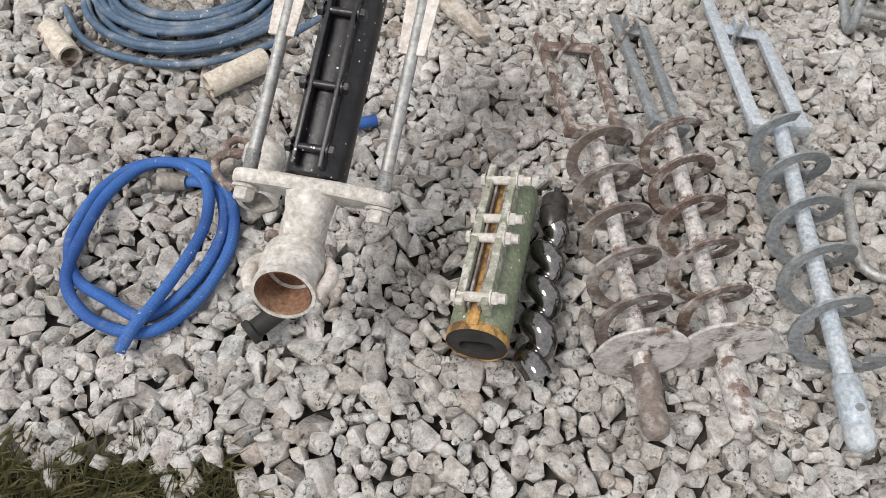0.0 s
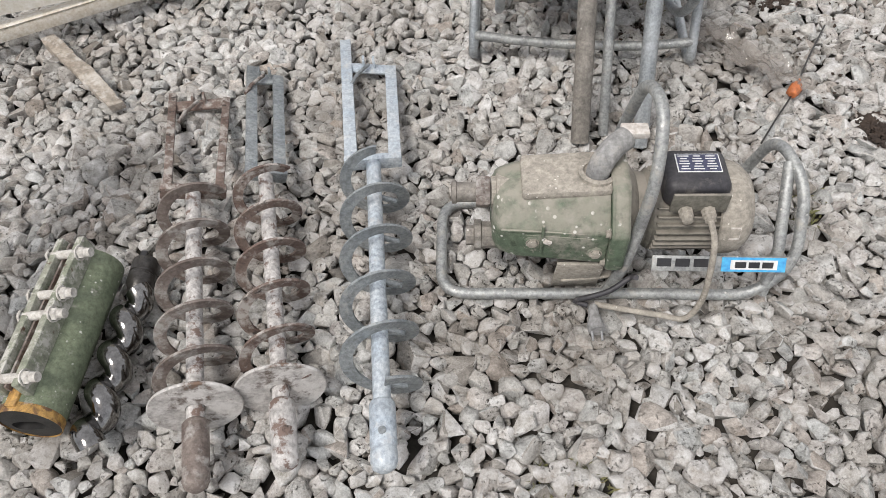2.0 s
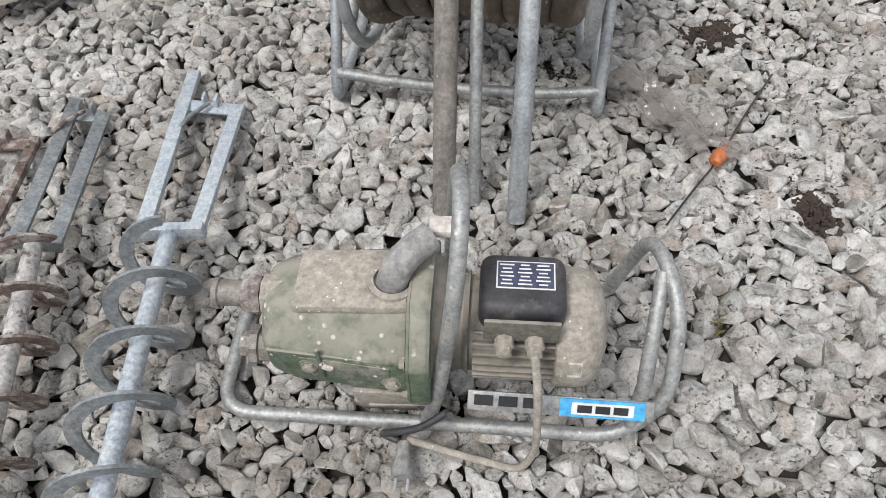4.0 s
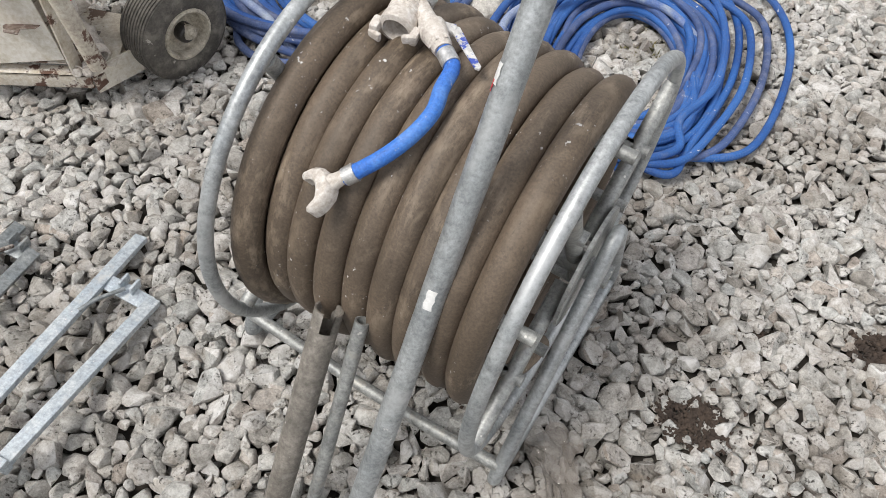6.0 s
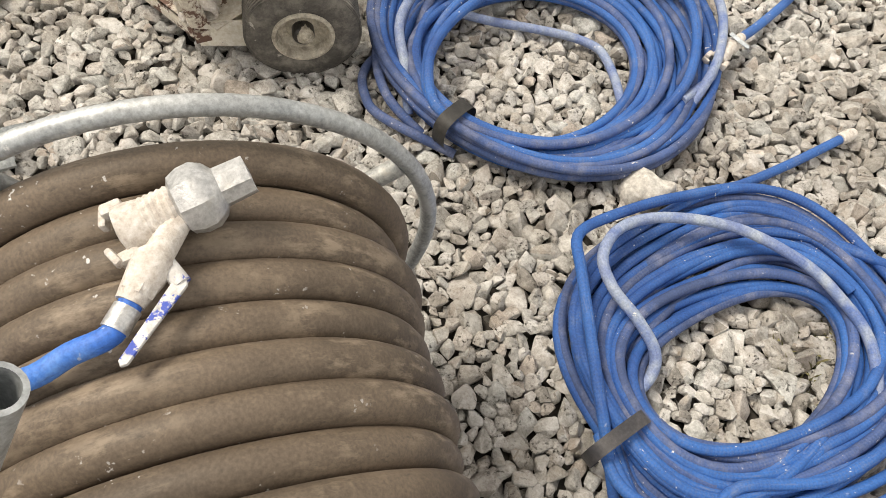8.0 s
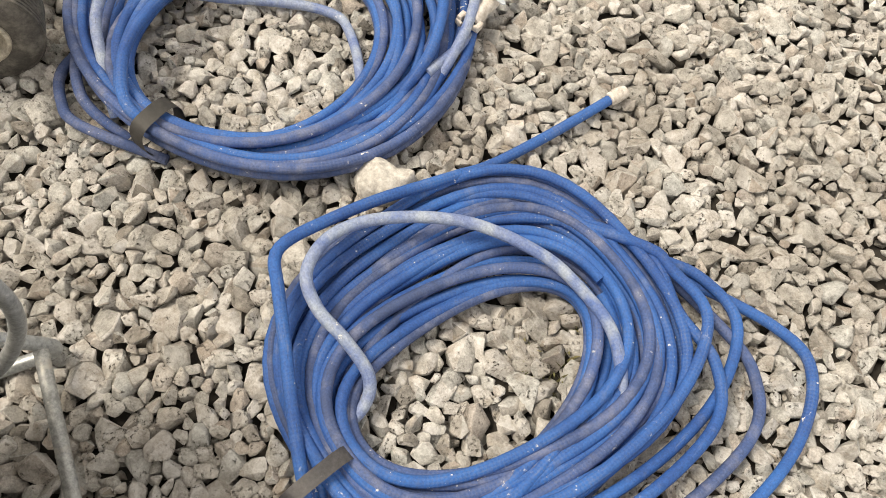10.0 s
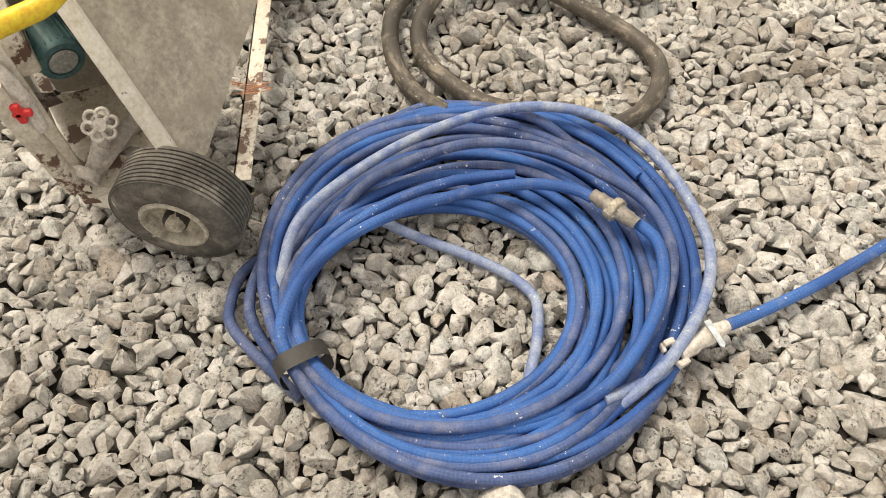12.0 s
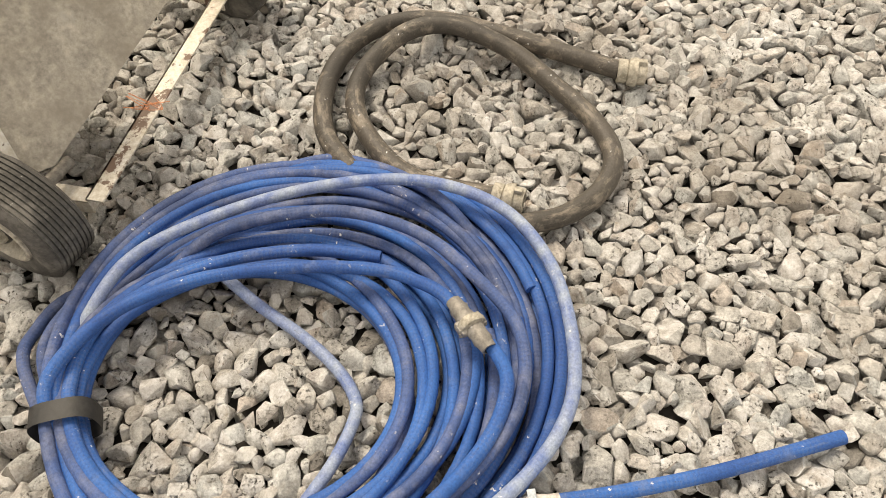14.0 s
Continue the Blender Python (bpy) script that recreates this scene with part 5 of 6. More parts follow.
# ---- mixing augers ----
def auger(tip, fork, z_tip, z_fork, turns, shaft_m, flight_m, fork_m, label, disc=False, r_flight=0.07, phase=0.0, tips=(), fork_gap=0.085, bar_w=0.026, bar_t=0.014, twist=0.0, sleeve_m=None):
    """tip and fork: ends of the shaft in plan; the fork's bars go on from there."""
    a, b = Vector((*tip, z_tip)), Vector((*fork, z_fork))
    u = (b - a).normalized()
    L = (b - a).length
    side = u.cross(Vector((0, 0, 1))).normalized()
    top = side.cross(u)
    if twist:
        side, top = side * math.cos(twist) + top * math.sin(twist), top * math.cos(twist) - side * math.sin(twist)
    g = thing("mixing_auger", ((a.x + b.x) / 2, (a.y + b.y) / 2, 0), label, "auger", "mixing augers")
    part("shaft", rough_up(tube([a + u * (0.12 + (L - 0.12) * k / 20) for k in range(21)], 0.0158, 18), 0.0006, 40), shaft_m, g)
    sl = lathe([(0, 0.0), (0.010, 0.0), (0.019, 0.006), (0.0225, 0.016), (0.0225, 0.035), (0.0215, 0.038), (0.0215, 0.042), (0.0228, 0.045), (0.0228, 0.118), (0.019, 0.124), (0.0158, 0.126)], 26, axes(a, u))
    part("tip_sleeve", rough_up(sl, 0.0007, 40), sleeve_m or shaft_m, g, "thicker sleeve at the tip")
    part("pin", lathe([(0, 0), (0.007, 0), (0.007, 0.0025), (0, 0.004)], 12, axes(a + u * 0.062 + top * 0.0215, top)), flight_m, g)
    # ribbon flight
    s0, s1 = 0.15 if disc else 0.13, L - 0.02
    n = turns * 36
    bm = bmesh.new()
    prev = None
    for k in range(int(n) + 1):
        t = k / n
        ang = -2 * math.pi * turns * t + phase
        c = a + u * (s0 + (s1 - s0) * t)
        rad = side * math.cos(ang) + top * math.sin(ang)
        grow = min(1.0, 0.5 + 6 * t, 0.55 + 8 * (1 - t))
        inn, out = 0.049, r_flight * (0.94 + 0.06 * grow)
        row = [bm.verts.new(c + rad * inn - u * 0.0028), bm.verts.new(c + rad * out - u * 0.0028), bm.verts.new(c + rad * out + u * 0.0028), bm.verts.new(c + rad * inn + u * 0.0028)]
        if prev:
            for q in range(4):
                bm.faces.new((prev[q], prev[(q + 1) % 4], row[(q + 1) % 4], row[q]))
        else:
            bm.faces.new(row)
        prev = row
    bm.faces.new(prev[::-1])
    bmesh.ops.recalc_face_normals(bm, faces=bm.faces[:])
    part("flight", bm, flight_m, g, "narrow spiral ribbon of steel")
    for i in range(int(turns)):
        t = (i + 0.3) / turns
        ang = -2 * math.pi * turns * t + phase
        c = a + u * (s0 + (s1 - s0) * t)
        rad = side * math.cos(ang) + top * math.sin(ang)
        part("spoke", tube([c + rad * 0.012, c + rad * 0.05], 0.0062, 8), flight_m, g)
    if disc:
        c = a + u * 0.150
        dn = (u * 0.985 - Vector((0, 0, 1)) * 0.06).normalized()
        bm = lathe([(0.018, -0.003), (0.080, -0.0035), (0.0815, 0.0), (0.080, 0.003), (0.018, 0.003)], 40, axes(c, dn))
        part("disc", rough_up(bm, 0.0015, 18), DISC, g, "cement-scraped round end disc")
    # fork: two bars that slope down to the gravel, joined by a bracket
    f0 = b
    part("fork_root", rough_up(block(0.018, fork_gap + 0.030, 0.032, 0.003, axes(f0 + u * 0.004, u, top)), 0.001, 30), fork_m, g)
    ends = []
    for sgn, tip_ in zip((-1, 1), tips):
        c0, c1 = f0 + side * sgn * fork_gap * 0.5, Vector(tip_)
        bar = block((c1 - c0).length, bar_w, bar_t, 0.0015, axes((c0 + c1) / 2, c1 - c0, top))
        part("fork_bar", rough_up(bar, 0.0006, 30), fork_m, g, "flat steel fork bar")
        ends.append(c1 - (c1 - c0).normalized() * 0.014)
    left, right = ends
    long_dir = (left - (f0 - side * fork_gap * 0.5)).normalized()
    foot = left - long_dir * max((left - right).dot(long_dir) - 0.005, 0.0)
    web = part("fork_web", rough_up(block((right - foot).length, 0.034, 0.007, 0.002, axes((right + foot) / 2, right - foot)), 0.0015, 60), fork_m, g, "welded bracket between the bars")
    mid = (right + foot) / 2
    across = (right - foot).normalized()
    for k in (-0.012, 0.014):
        part("lug", block(0.030, 0.006, 0.022, 0.001, axes(mid + across * k + long_dir * 0.014 + Vector((0, 0, 0.012)), long_dir)), fork_m, web)
    part("hook", tube([mid + Vector((0, 0, 0.014)), mid - across * 0.03 - long_dir * 0.05 + Vector((0, 0, 0.014)), mid - across * 0.045 - long_dir * 0.085 + Vector((0, 0, 0.008))], 0.0045, 8), flight_m, g)
    return g


auger((0.345, 0.478), (0.310, 1.125), 0.070, 0.085, 5, PALE_SCALE, RUST, RUST_RED, "rust-brown mixing auger with ribbon flights and round end disc", True, 0.072, tips=((0.218, 1.53, 0.012), (0.352, 1.495, 0.012)), fork_gap=0.105, bar_w=0.018, bar_t=0.020, twist=-0.25, phase=0.4, sleeve_m=RUST)
auger((0.490, 0.495), (0.462, 1.150), 0.065, 0.085, 5, PALE_SCALE, RUST_RED, BLUE_GREY, "reddish rusty mixing auger with grey fork and pale end disc", True, 0.070, tips=((0.414, 1.605, 0.015), (0.480, 1.56, 0.012)), fork_gap=0.060, bar_w=0.026, phase=0.9, twist=-0.35, sleeve_m=PALE_SCALE)
auger((0.652, 0.455), (0.695, 1.150), 0.095, 0.085, 5, BLUE_PAINT, BLUE_GREY, BLUE_PAINT, "pale blue-grey mixing auger with ribbon flights and two-bar fork", False, 0.073, tips=((0.660, 1.675, 0.012), (0.768, 1.55, 0.012)), fork_gap=0.095, bar_w=0.028, phase=1.4)


# ---- electric water pump in a tube frame ----
PU, PV = Vector((0.988, -0.155, 0)), Vector((0.155, 0.988, 0))
PO = Vector((0.858, 0.826, 0))


def at(u, v, z):
    return PO + PU * u + PV * v + Vector((0, 0, z))


def hexa(profile, sides, m, turn_=0.0):
    """A many-sided casting along x: (half width, half height, x) rings with cut corners."""
    bm = bmesh.new()
    rings = []
    for w, h, x in profile:
        c = 0.42
        pts = [(w, -h * c), (w, h * c), (w * c, h), (-w * c, h), (-w, h * c), (-w, -h * c), (-w * c, -h), (w * c, -h)]
        rings.append([bm.verts.new((x, p, q)) for p, q in pts])
    for a, b in zip(rings, rings[1:]):
        for k in range(8):
            bm.faces.new((a[k], a[(k + 1) % 8], b[(k + 1) % 8], b[k]))
    bm.faces.new(rings[0])
    bm.faces.new(rings[-1][::-1])
    bmesh.ops.recalc_face_normals(bm, faces=bm.faces[:])
    bmesh.ops.bevel(bm, geom=bm.edges[:], offset=0.006, segments=2, affect="EDGES", profile=0.5)
    bm.transform(m)
    return bm


def water_pump():
    w = thing("water_pump", at(0.28, 0.12, 0), "dusty green electric water pump in a galvanised tube carrying frame", "pump")
    cv, cz = 0.088, 0.176
    m = axes(at(0, cv, cz), PU)
    part("pump_casing", rough_up(hexa([(0.056, 0.056, 0.036), (0.076, 0.074, 0.046), (0.086, 0.086, 0.078), (0.101, 0.100, 0.245)], 8, m), 0.0012, 25), GREEN_DUSTY, w, "dusty green cast casing")
    part("top_cover", rough_up(block(0.158, 0.100, 0.02, 0.007, axes(at(0.166, cv, cz + 0.090), PU + Vector((0, 0, 0.06)))), 0.001, 25), BEIGE_DUST, w, "flat top covered in dust")
    part("casing_flange", rough_up(hexa([(0.110, 0.110, 0.245), (0.114, 0.114, 0.250), (0.114, 0.114, 0.272), (0.110, 0.110, 0.278)], 8, m), 0.0008, 25), GREEN_DUSTY, w)
    for ang in range(0, 360, 45):
        a = radians(ang + 22)
        part("bolt", bolt(axes(at(0.244, cv + 0.105 * math.cos(a), cz + 0.105 * math.sin(a)), -PU), 0.008, 0.008), BEIGE_DUST, w)
    for uu, zz, vv in ((0.108, 0.184, 0.003), (0.224, 0.164, -0.007)):
        boss = part("drain_boss", lathe([(0, -0.01), (0.016, -0.01), (0.016, 0.004), (0.013, 0.006), (0, 0.006)], 20, axes(at(uu, vv, zz), -PV)), GREEN_DUSTY, w)
        part("drain_plug", bolt(axes(at(uu, vv - 0.005, zz), -PV), 0.010, 0.007), BEIGE_DUST, boss)
    part("filler_cap", lathe([(0.016, -0.004), (0.016, 0.010), (0.013, 0.014), (0, 0.014)], 20, axes(at(0.165, 0.084, cz + 0.099), (0, 0, 1))), CEMENT_DULL, w)
    part("ribs", block(0.006, 0.006, 0.075, 0.002, axes(at(0.125, cv - 0.0915, cz + 0.02), PU)), GREEN_DUSTY, w)
    part("cast_ridge", block(0.20, 0.006, 0.006, 0.0025, axes(at(0.150, cv - 0.0900, cz + 0.036), PU + PV * -0.07)), GREEN_DUSTY, w)
    part("cast_panel", block(0.13, 0.005, 0.036, 0.002, axes(at(0.158, cv - 0.0915, cz + 0.010), PU + PV * -0.09)), GREEN_DUSTY, w, "raised cast panel")
    part("casting_tag", block(0.016, 0.006, 0.011, 0.003, axes(at(0.135, cv - 0.0945, cz + 0.014), PU) @ pose(0, 0, 0, 0, 30, 0)), CEMENT_PALE, w, "pale fleck of dried mortar")
    # suction nozzle at the front
    nz = part("suction_socket", lathe([(0.036, 0.02), (0.036, -0.012), (0.030, -0.014), (0.030, -0.022)], 8, axes(at(0.056, cv + 0.0, cz + 0.046), PU)), BEIGE_DUST, w)
    part("hexagon_nut", lathe([(0.018, -0.024), (0.029, -0.024), (0.031, -0.03), (0.031, -0.044), (0.029, -0.05), (0.018, -0.05)], 6, axes(at(0.056, cv + 0.0, cz + 0.046), PU)), RUST, w, "rusty brass hexagon nut", 20)
    part("nipple", lathe([(0.019, -0.05), (0.019, -0.085), (0.022, -0.087), (0.022, -0.094), (0.014, -0.096), (0.014, -0.06), (0, -0.06)], 22, axes(at(0.056, cv + 0.0, cz + 0.046), PU)), DIRTY_STEEL, w)
    part("suction_socket", rough_up(lathe([(0.026, 0.03), (0.026, -0.004), (0.030, -0.006), (0.030, -0.018), (0.020, -0.020), (0.020, -0.034), (0, -0.034)], 8, axes(at(0.022, cv - 0.03, cz - 0.045), PU)), 0.0012, 50), DIRTY_STEEL, w, "dusty plugged lower socket", 30)
    # outlet elbow
    eb = smooth([at(0.222, 0.080, cz + 0.085), at(0.223, 0.081, cz + 0.108), at(0.230, 0.088, cz + 0.128), at(0.248, 0.106, cz + 0.142), at(0.272, 0.126, cz + 0.147)], 0.006)
    part("outlet_elbow", tube(eb, 0.0215, 18), GREY_PLASTIC, w, "dusty grey plastic elbow")
    part("outlet_collar", lathe([(0.030, -0.008), (0.034, -0.006), (0.034, 0.006), (0.026, 0.008)], 24, axes(at(0.222, 0.081, cz + 0.100), (0.05, 0.1, 1))), BEIGE_DUST, w)
    part("outlet_clip", block(0.05, 0.03, 0.014, 0.003, axes(at(0.292, 0.150, cz + 0.140), PU)), CEMENT_PALE, w)
    # lantern and motor
    part("lantern", lathe([(0, 0.272), (0.098, 0.272), (0.092, 0.285), (0.07, 0.30), (0.068, 0.318), (0.076, 0.326), (0, 0.326)], 32, m), MOTOR, w)
    part("motor_body", lathe([(0, 0.322), (0.068, 0.322), (0.069, 0.33), (0.069, 0.47), (0, 0.47)], 32, m), MOTOR, w, "dust-caked motor housing")
    for k in range(30):
        a = 2 * math.pi * k / 30
        if 60 < math.degrees(a) < 120:
            continue
        fin = block(0.130, 0.0035, 0.013, 0.0008, m @ Matrix.Translation((0.398, 0.073 * math.cos(a), 0.073 * math.sin(a))) @ pose(0, 0, 0, math.degrees(a) - 90))
        part("cooling_fin", fin, MOTOR, w)
    part("fan_cover", lathe([(0.078, 0.445), (0.084, 0.447), (0.087, 0.455), (0.087, 0.480), (0.083, 0.494), (0.070, 0.508), (0.045, 0.517), (0, 0.520)], 36, m), BEIGE_DUST, w, "pressed steel fan cover")
    part("rating_sticker", sheet([at(0.463, cv - 0.0786, cz + 0.036), at(0.482, cv - 0.0786, cz + 0.036), at(0.482, cv - 0.0862, cz + 0.010), at(0.463, cv - 0.0862, cz + 0.010)], 0.0015), CEMENT_PALE, w, "faded paper sticker")
    box_ = part("terminal_box", block(0.116, 0.098, 0.060, 0.018, axes(at(0.397, cv - 0.004, cz + 0.086), PU), 4), BLACK_PLASTIC, w, "dusty black terminal box")
    top_z = cz + 0.1165
    part("box_label", block(0.078, 0.044, 0.0012, 0.0, axes(at(0.400, cv + 0.004, top_z), PU)), WHITE, box_, "white-framed type plate")
    part("label_field", block(0.074, 0.040, 0.0012, 0.0, axes(at(0.400, cv + 0.004, top_z + 0.0008), PU)), LABEL_BLUE, box_)
    for k in range(6):
        for q in range(3):
            ln = (0.019, 0.012, 0.016)[(k + q) % 3]
            part("print_bar", block(ln, 0.0022, 0.001, 0.0, axes(at(0.375 + 0.024 * q, cv + 0.0195 - 0.0062 * k, top_z + 0.0014), PU)), WHITE, box_)
    part("box_cover", block(0.10, 0.006, 0.045, 0.002, axes(at(0.397, cv - 0.065, cz + 0.088), PU)), MOTOR, box_)
    for uu in (0.375, 0.415):
        part("cable_gland", lathe([(0.013, 0), (0.013, 0.012), (0.010, 0.014), (0.010, 0.024), (0.006, 0.026), (0, 0.026)], 8, axes(at(uu, cv - 0.068, cz + 0.070), -PV)), BEIGE_DUST, box_)
    cable = smooth([at(0.415, cv - 0.09, cz + 0.07), at(0.42, cv - 0.125, cz + 0.05), at(0.425, cv - 0.145, cz - 0.02), at(0.425, cv - 0.155, cz - 0.09), at(0.405, cv - 0.16, cz - 0.14), at(0.36, cv - 0.155, 0.04), at(0.30, cv - 0.14, 0.035), at(0.24, -0.035, 0.03)], 0.01)
    part("power_cable", tube(cable, 0.0058, 10), BEIGE_DUST, w, "dust-caked power cable")
    cable2 = smooth([at(0.305, cv - 0.12, 0.115), at(0.30, -0.02, 0.10), at(0.26, -0.035, 0.075), at(0.215, -0.035, 0.05), at(0.20, -0.03, 0.035), at(0.225, -0.038, 0.03)], 0.01)
    part("power_cable", tube(cable2, 0.0055, 10), BLACK_PLASTIC, w)
    # tube frame
    fr = rounded([at(0.26, 0.25, 0.018), at(-0.062, 0.235, 0.018), at(-0.062, 0.0, 0.016), at(0.30, 0.0, 0.016), at(0.555, -0.005, 0.016), at(0.622, 0.02, 0.09), at(0.624, 0.11, 0.215), at(0.592, 0.22, 0.235), at(0.57, 0.25, 0.10), at(0.55, 0.25, 0.018), at(0.25, 0.25, 0.018)], 0.055, 8)
    part("base_frame", tube(fr, 0.0112, 14), GALV_DULL, w, "bent galvanised base tube")
    hd = rounded([at(0.265, 0.0, 0.02), at(0.285, -0.012, 0.13), at(0.31, 0.02, 0.33), at(0.315, 0.10, 0.425), at(0.305, 0.19, 0.40), at(0.29, 0.25, 0.20), at(0.285, 0.25, 0.018)], 0.07, 8)
    part("carry_handle", tube(hd, 0.0112, 14), GALV_DULL, w, "arched galvanised handle tube")
    part("end_strut", tube([at(0.603, 0.16, 0.222), at(0.582, 0.03, 0.12), at(0.572, -0.003, 0.02)], 0.0115, 12), GALV_DULL, w)
    part("mounting_foot", plate([(-0.05, -0.09), (0.05, -0.09), (0.05, 0.09), (-0.05, 0.09)], 0.006, axes(at(0.225, 0.10, 0.05), PU + Vector((0, 0, 0.15))), 0.001), BEIGE_DUST, w)
    part("mounting_foot", block(0.09, 0.008, 0.11, 0.002, axes(at(0.205, 0.012, 0.065), PU, (0, -0.25, 1))), BEIGE_DUST, w, "dust-covered bent foot plate")
    part("mounting_foot", block(0.09, 0.16, 0.012, 0.002, axes(at(0.22, 0.14, 0.028), PU)), BEIGE_DUST, w)
    # sign bar
    sb_ = part("sign_bar", block(0.258, 0.004, 0.030, 0.001, axes(at(0.458, -0.020, 0.142), PU + Vector((0, 0, -0.03)), (0, 0.75, 1))), GALV_DULL, w, "flat metal bar with printed signs")
    fm = axes(at(0.458, -0.020, 0.142), PU + Vector((0, 0, -0.03)), (0, 0.75, 1))
    part("sign", block(0.118, 0.002, 0.027, 0.0, fm @ Matrix.Translation((0.058, -0.0032, 0))), SIGN_BLUE, sb_, "blue sign with a white panel and dark bars")
    part("panel", block(0.086, 0.002, 0.018, 0.0, fm @ Matrix.Translation((0.058, -0.0045, 0))), WHITE, sb_)
    for k in range(3):
        part("print_bar", block(0.020, 0.002, 0.011, 0.0, fm @ Matrix.Translation((0.033 + 0.025 * k, -0.0058, 0))), INK_AND_HOLE, sb_)
    for k in range(3):
        part("print_bar", block(0.026, 0.002, 0.015, 0.0, fm @ Matrix.Translation((-0.107 + 0.034 * k, -0.0032, 0.002))), INK_AND_HOLE, sb_)
    # plug
    pl = part("plug", rough_up(tube([at(0.235, -0.04, 0.03), at(0.235, -0.06, 0.03), at(0.236, -0.085, 0.028), at(0.237, -0.095, 0.028)], [0.009, 0.011, 0.017, 0.016], 12), 0.0008, 40), GREY_PLASTIC, w, "grey mains plug")
    for sgn in (-1, 1):
        part("plug_pin", tube([at(0.237 + sgn * 0.009, -0.094, 0.027), at(0.237 + sgn * 0.009, -0.115, 0.026)], 0.0024, 8), ALU, pl)
    return w


GREY_PLASTIC = worn("dusty_grey_plastic", (0.23, 0.23, 0.23), (0.30, 0.295, 0.285), 16, 0.7, 0, 0.3, 120, [((0.40, 0.38, 0.35), 0.55, 0.7, 20)])
water_pump()


# ---- trolley with hopper ----
def trolley():
    t = thing("mixer_trolley", (0.2, 2.1, 0), "chipped cream steel mixer trolley with stained hopper and rubber wheel", "trolley")
    hub = Vector((0.452, 2.203, 0.112))
    ax = Vector((0.94, -0.34, 0.0)).normalized()
    tm = axes(hub, ax)
    prof = []
    for x, r in ((-0.040, 0.074), (-0.044, 0.085), (-0.042, 0.102), (-0.034, 0.116)):
        prof.append((r, x))
    for k in range(9):
        x = -0.031 + k * 0.00775
        prof += [(0.121, x - 0.0026), (0.121, x + 0.0022), (0.1175, x + 0.003), (0.1175, x + 0.0047)]
    for x, r in ((0.035, 0.116), (0.042, 0.102), (0.044, 0.085), (0.040, 0.070)):
        prof.append((r, x))
    prof = [((0.064, x * 1.18) if r < 0.08 else (r * 1.04, x * 1.18)) for r, x in prof]
    for tm in (tm, axes((-0.30, 2.385, 0.112), -ax)):
        wh = part("wheel", lathe(prof, 60, tm), TYRE, t, "worn black pneumatic tyre with ribbed tread")
        part("wheel_rim", lathe([(0.0, -0.03), (0.056, -0.03), (0.068, -0.044), (0.068, 0.046), (0.066, 0.052), (0.060, 0.053), (0.057, 0.048), (0.053, 0.026), (0.036, 0.018), (0.026, 0.024), (0.0, 0.024)], 44, tm), CREAM_DIRTY, wh, "dirty cream wheel rim")
        part("hub", lathe([(0.024, 0.018), (0.024, 0.044), (0.021, 0.050), (0.018, 0.052), (0.010, 0.054), (0, 0.054)], 22, tm), DARK_STEEL, wh, "steel hub with axle end")
        cap = lathe([(0.018, 0.030), (0.020, 0.046), (0.017, 0.058), (0.008, 0.061), (0, 0.061)], 14, tm @ pose(0, 0.004, 0.004))
        part("mortar_lump", rough_up(cap, 0.004, 45), CEMENT_DULL, wh, "dried mortar stuck on the hub")
    part("axle", tube([hub + ax * 0.02, hub - ax * 0.14], 0.012, 12), DIRTY_STEEL, t)
    # frame of angle bars
    def angle_bar(a, b, wd, name="frame_bar", up=(0, 0, 1), mat_=None):
        a, b = Vector(a), Vector(b)
        n = (b - a).length
        mm = axes((a + b) / 2, b - a, up)
        bm = block(n, wd, 0.005, 0.001, mm)
        join(bm, block(n, 0.005, wd, 0.001, mm @ Matrix.Translation((0, wd / 2 - 0.0025, -wd / 2 + 0.0025))))
        return part(name, bm, mat_ or CREAM, t)
    angle_bar((0.392, 2.312, 0.085), (-0.28, 2.405, 0.085), 0.036, mat_=CREAM_RUST)
    angle_bar((0.345, 2.005, 0.085), (-0.55, 1.665, 0.085), 0.036)
    angle_bar((0.375, 2.30, 0.078), (0.345, 1.99, 0.078), 0.034)
    angle_bar((-0.23, 2.40, 0.075), (-0.50, 1.70, 0.075), 0.034)
    part("base_plate", sheet([(0.395, 2.03, 0.10), (0.33, 2.20, 0.10), (0.07, 2.16, 0.10), (0.10, 1.93, 0.10)], 0.004), CREAM_RUST, t, "chipped cream base plate")
    part("front_plate", sheet([(0.352, 1.998, 0.03), (0.402, 2.11, 0.03), (0.402, 2.11, 0.103), (0.352, 1.998, 0.103)], 0.004), CREAM_LIGHT, t, "cream front face below the base plate")
    # hopper: sloping walls that meet low beside the wheel
    tip, lt, low, rt = Vector((0.412, 2.222, 0.165)), Vector((0.198, 2.057, 0.62)), Vector((0.372, 2.262, 0.158)), Vector((-0.40, 2.612, 0.43))
    part("hopper_wall", sheet([low, rt, lt + rt - low, lt, tip], 0.004), HOPPER, t, "mortar-stained sheet wall of the hopper")
    lip = axes((tip + lt) / 2, lt - tip, (1, 0.2, 0))
    part("hopper_edge", block((lt - tip).length, 0.030, 0.030, 0.004, Matrix.Translation((0.016, 0.004, 0)) @ lip), CREAM_LIGHT, t, "cream corner bar of the hopper")
    part("hopper_wall", sheet([(0.300, 1.985, 0.125), (0.05, 1.885, 0.095), (-0.35, 1.74, 0.13), (-0.45, 1.72, 0.58), (0.262, 1.96, 0.60)], 0.004), CREAM_PANEL, t, "cream side panel with a rust patch")
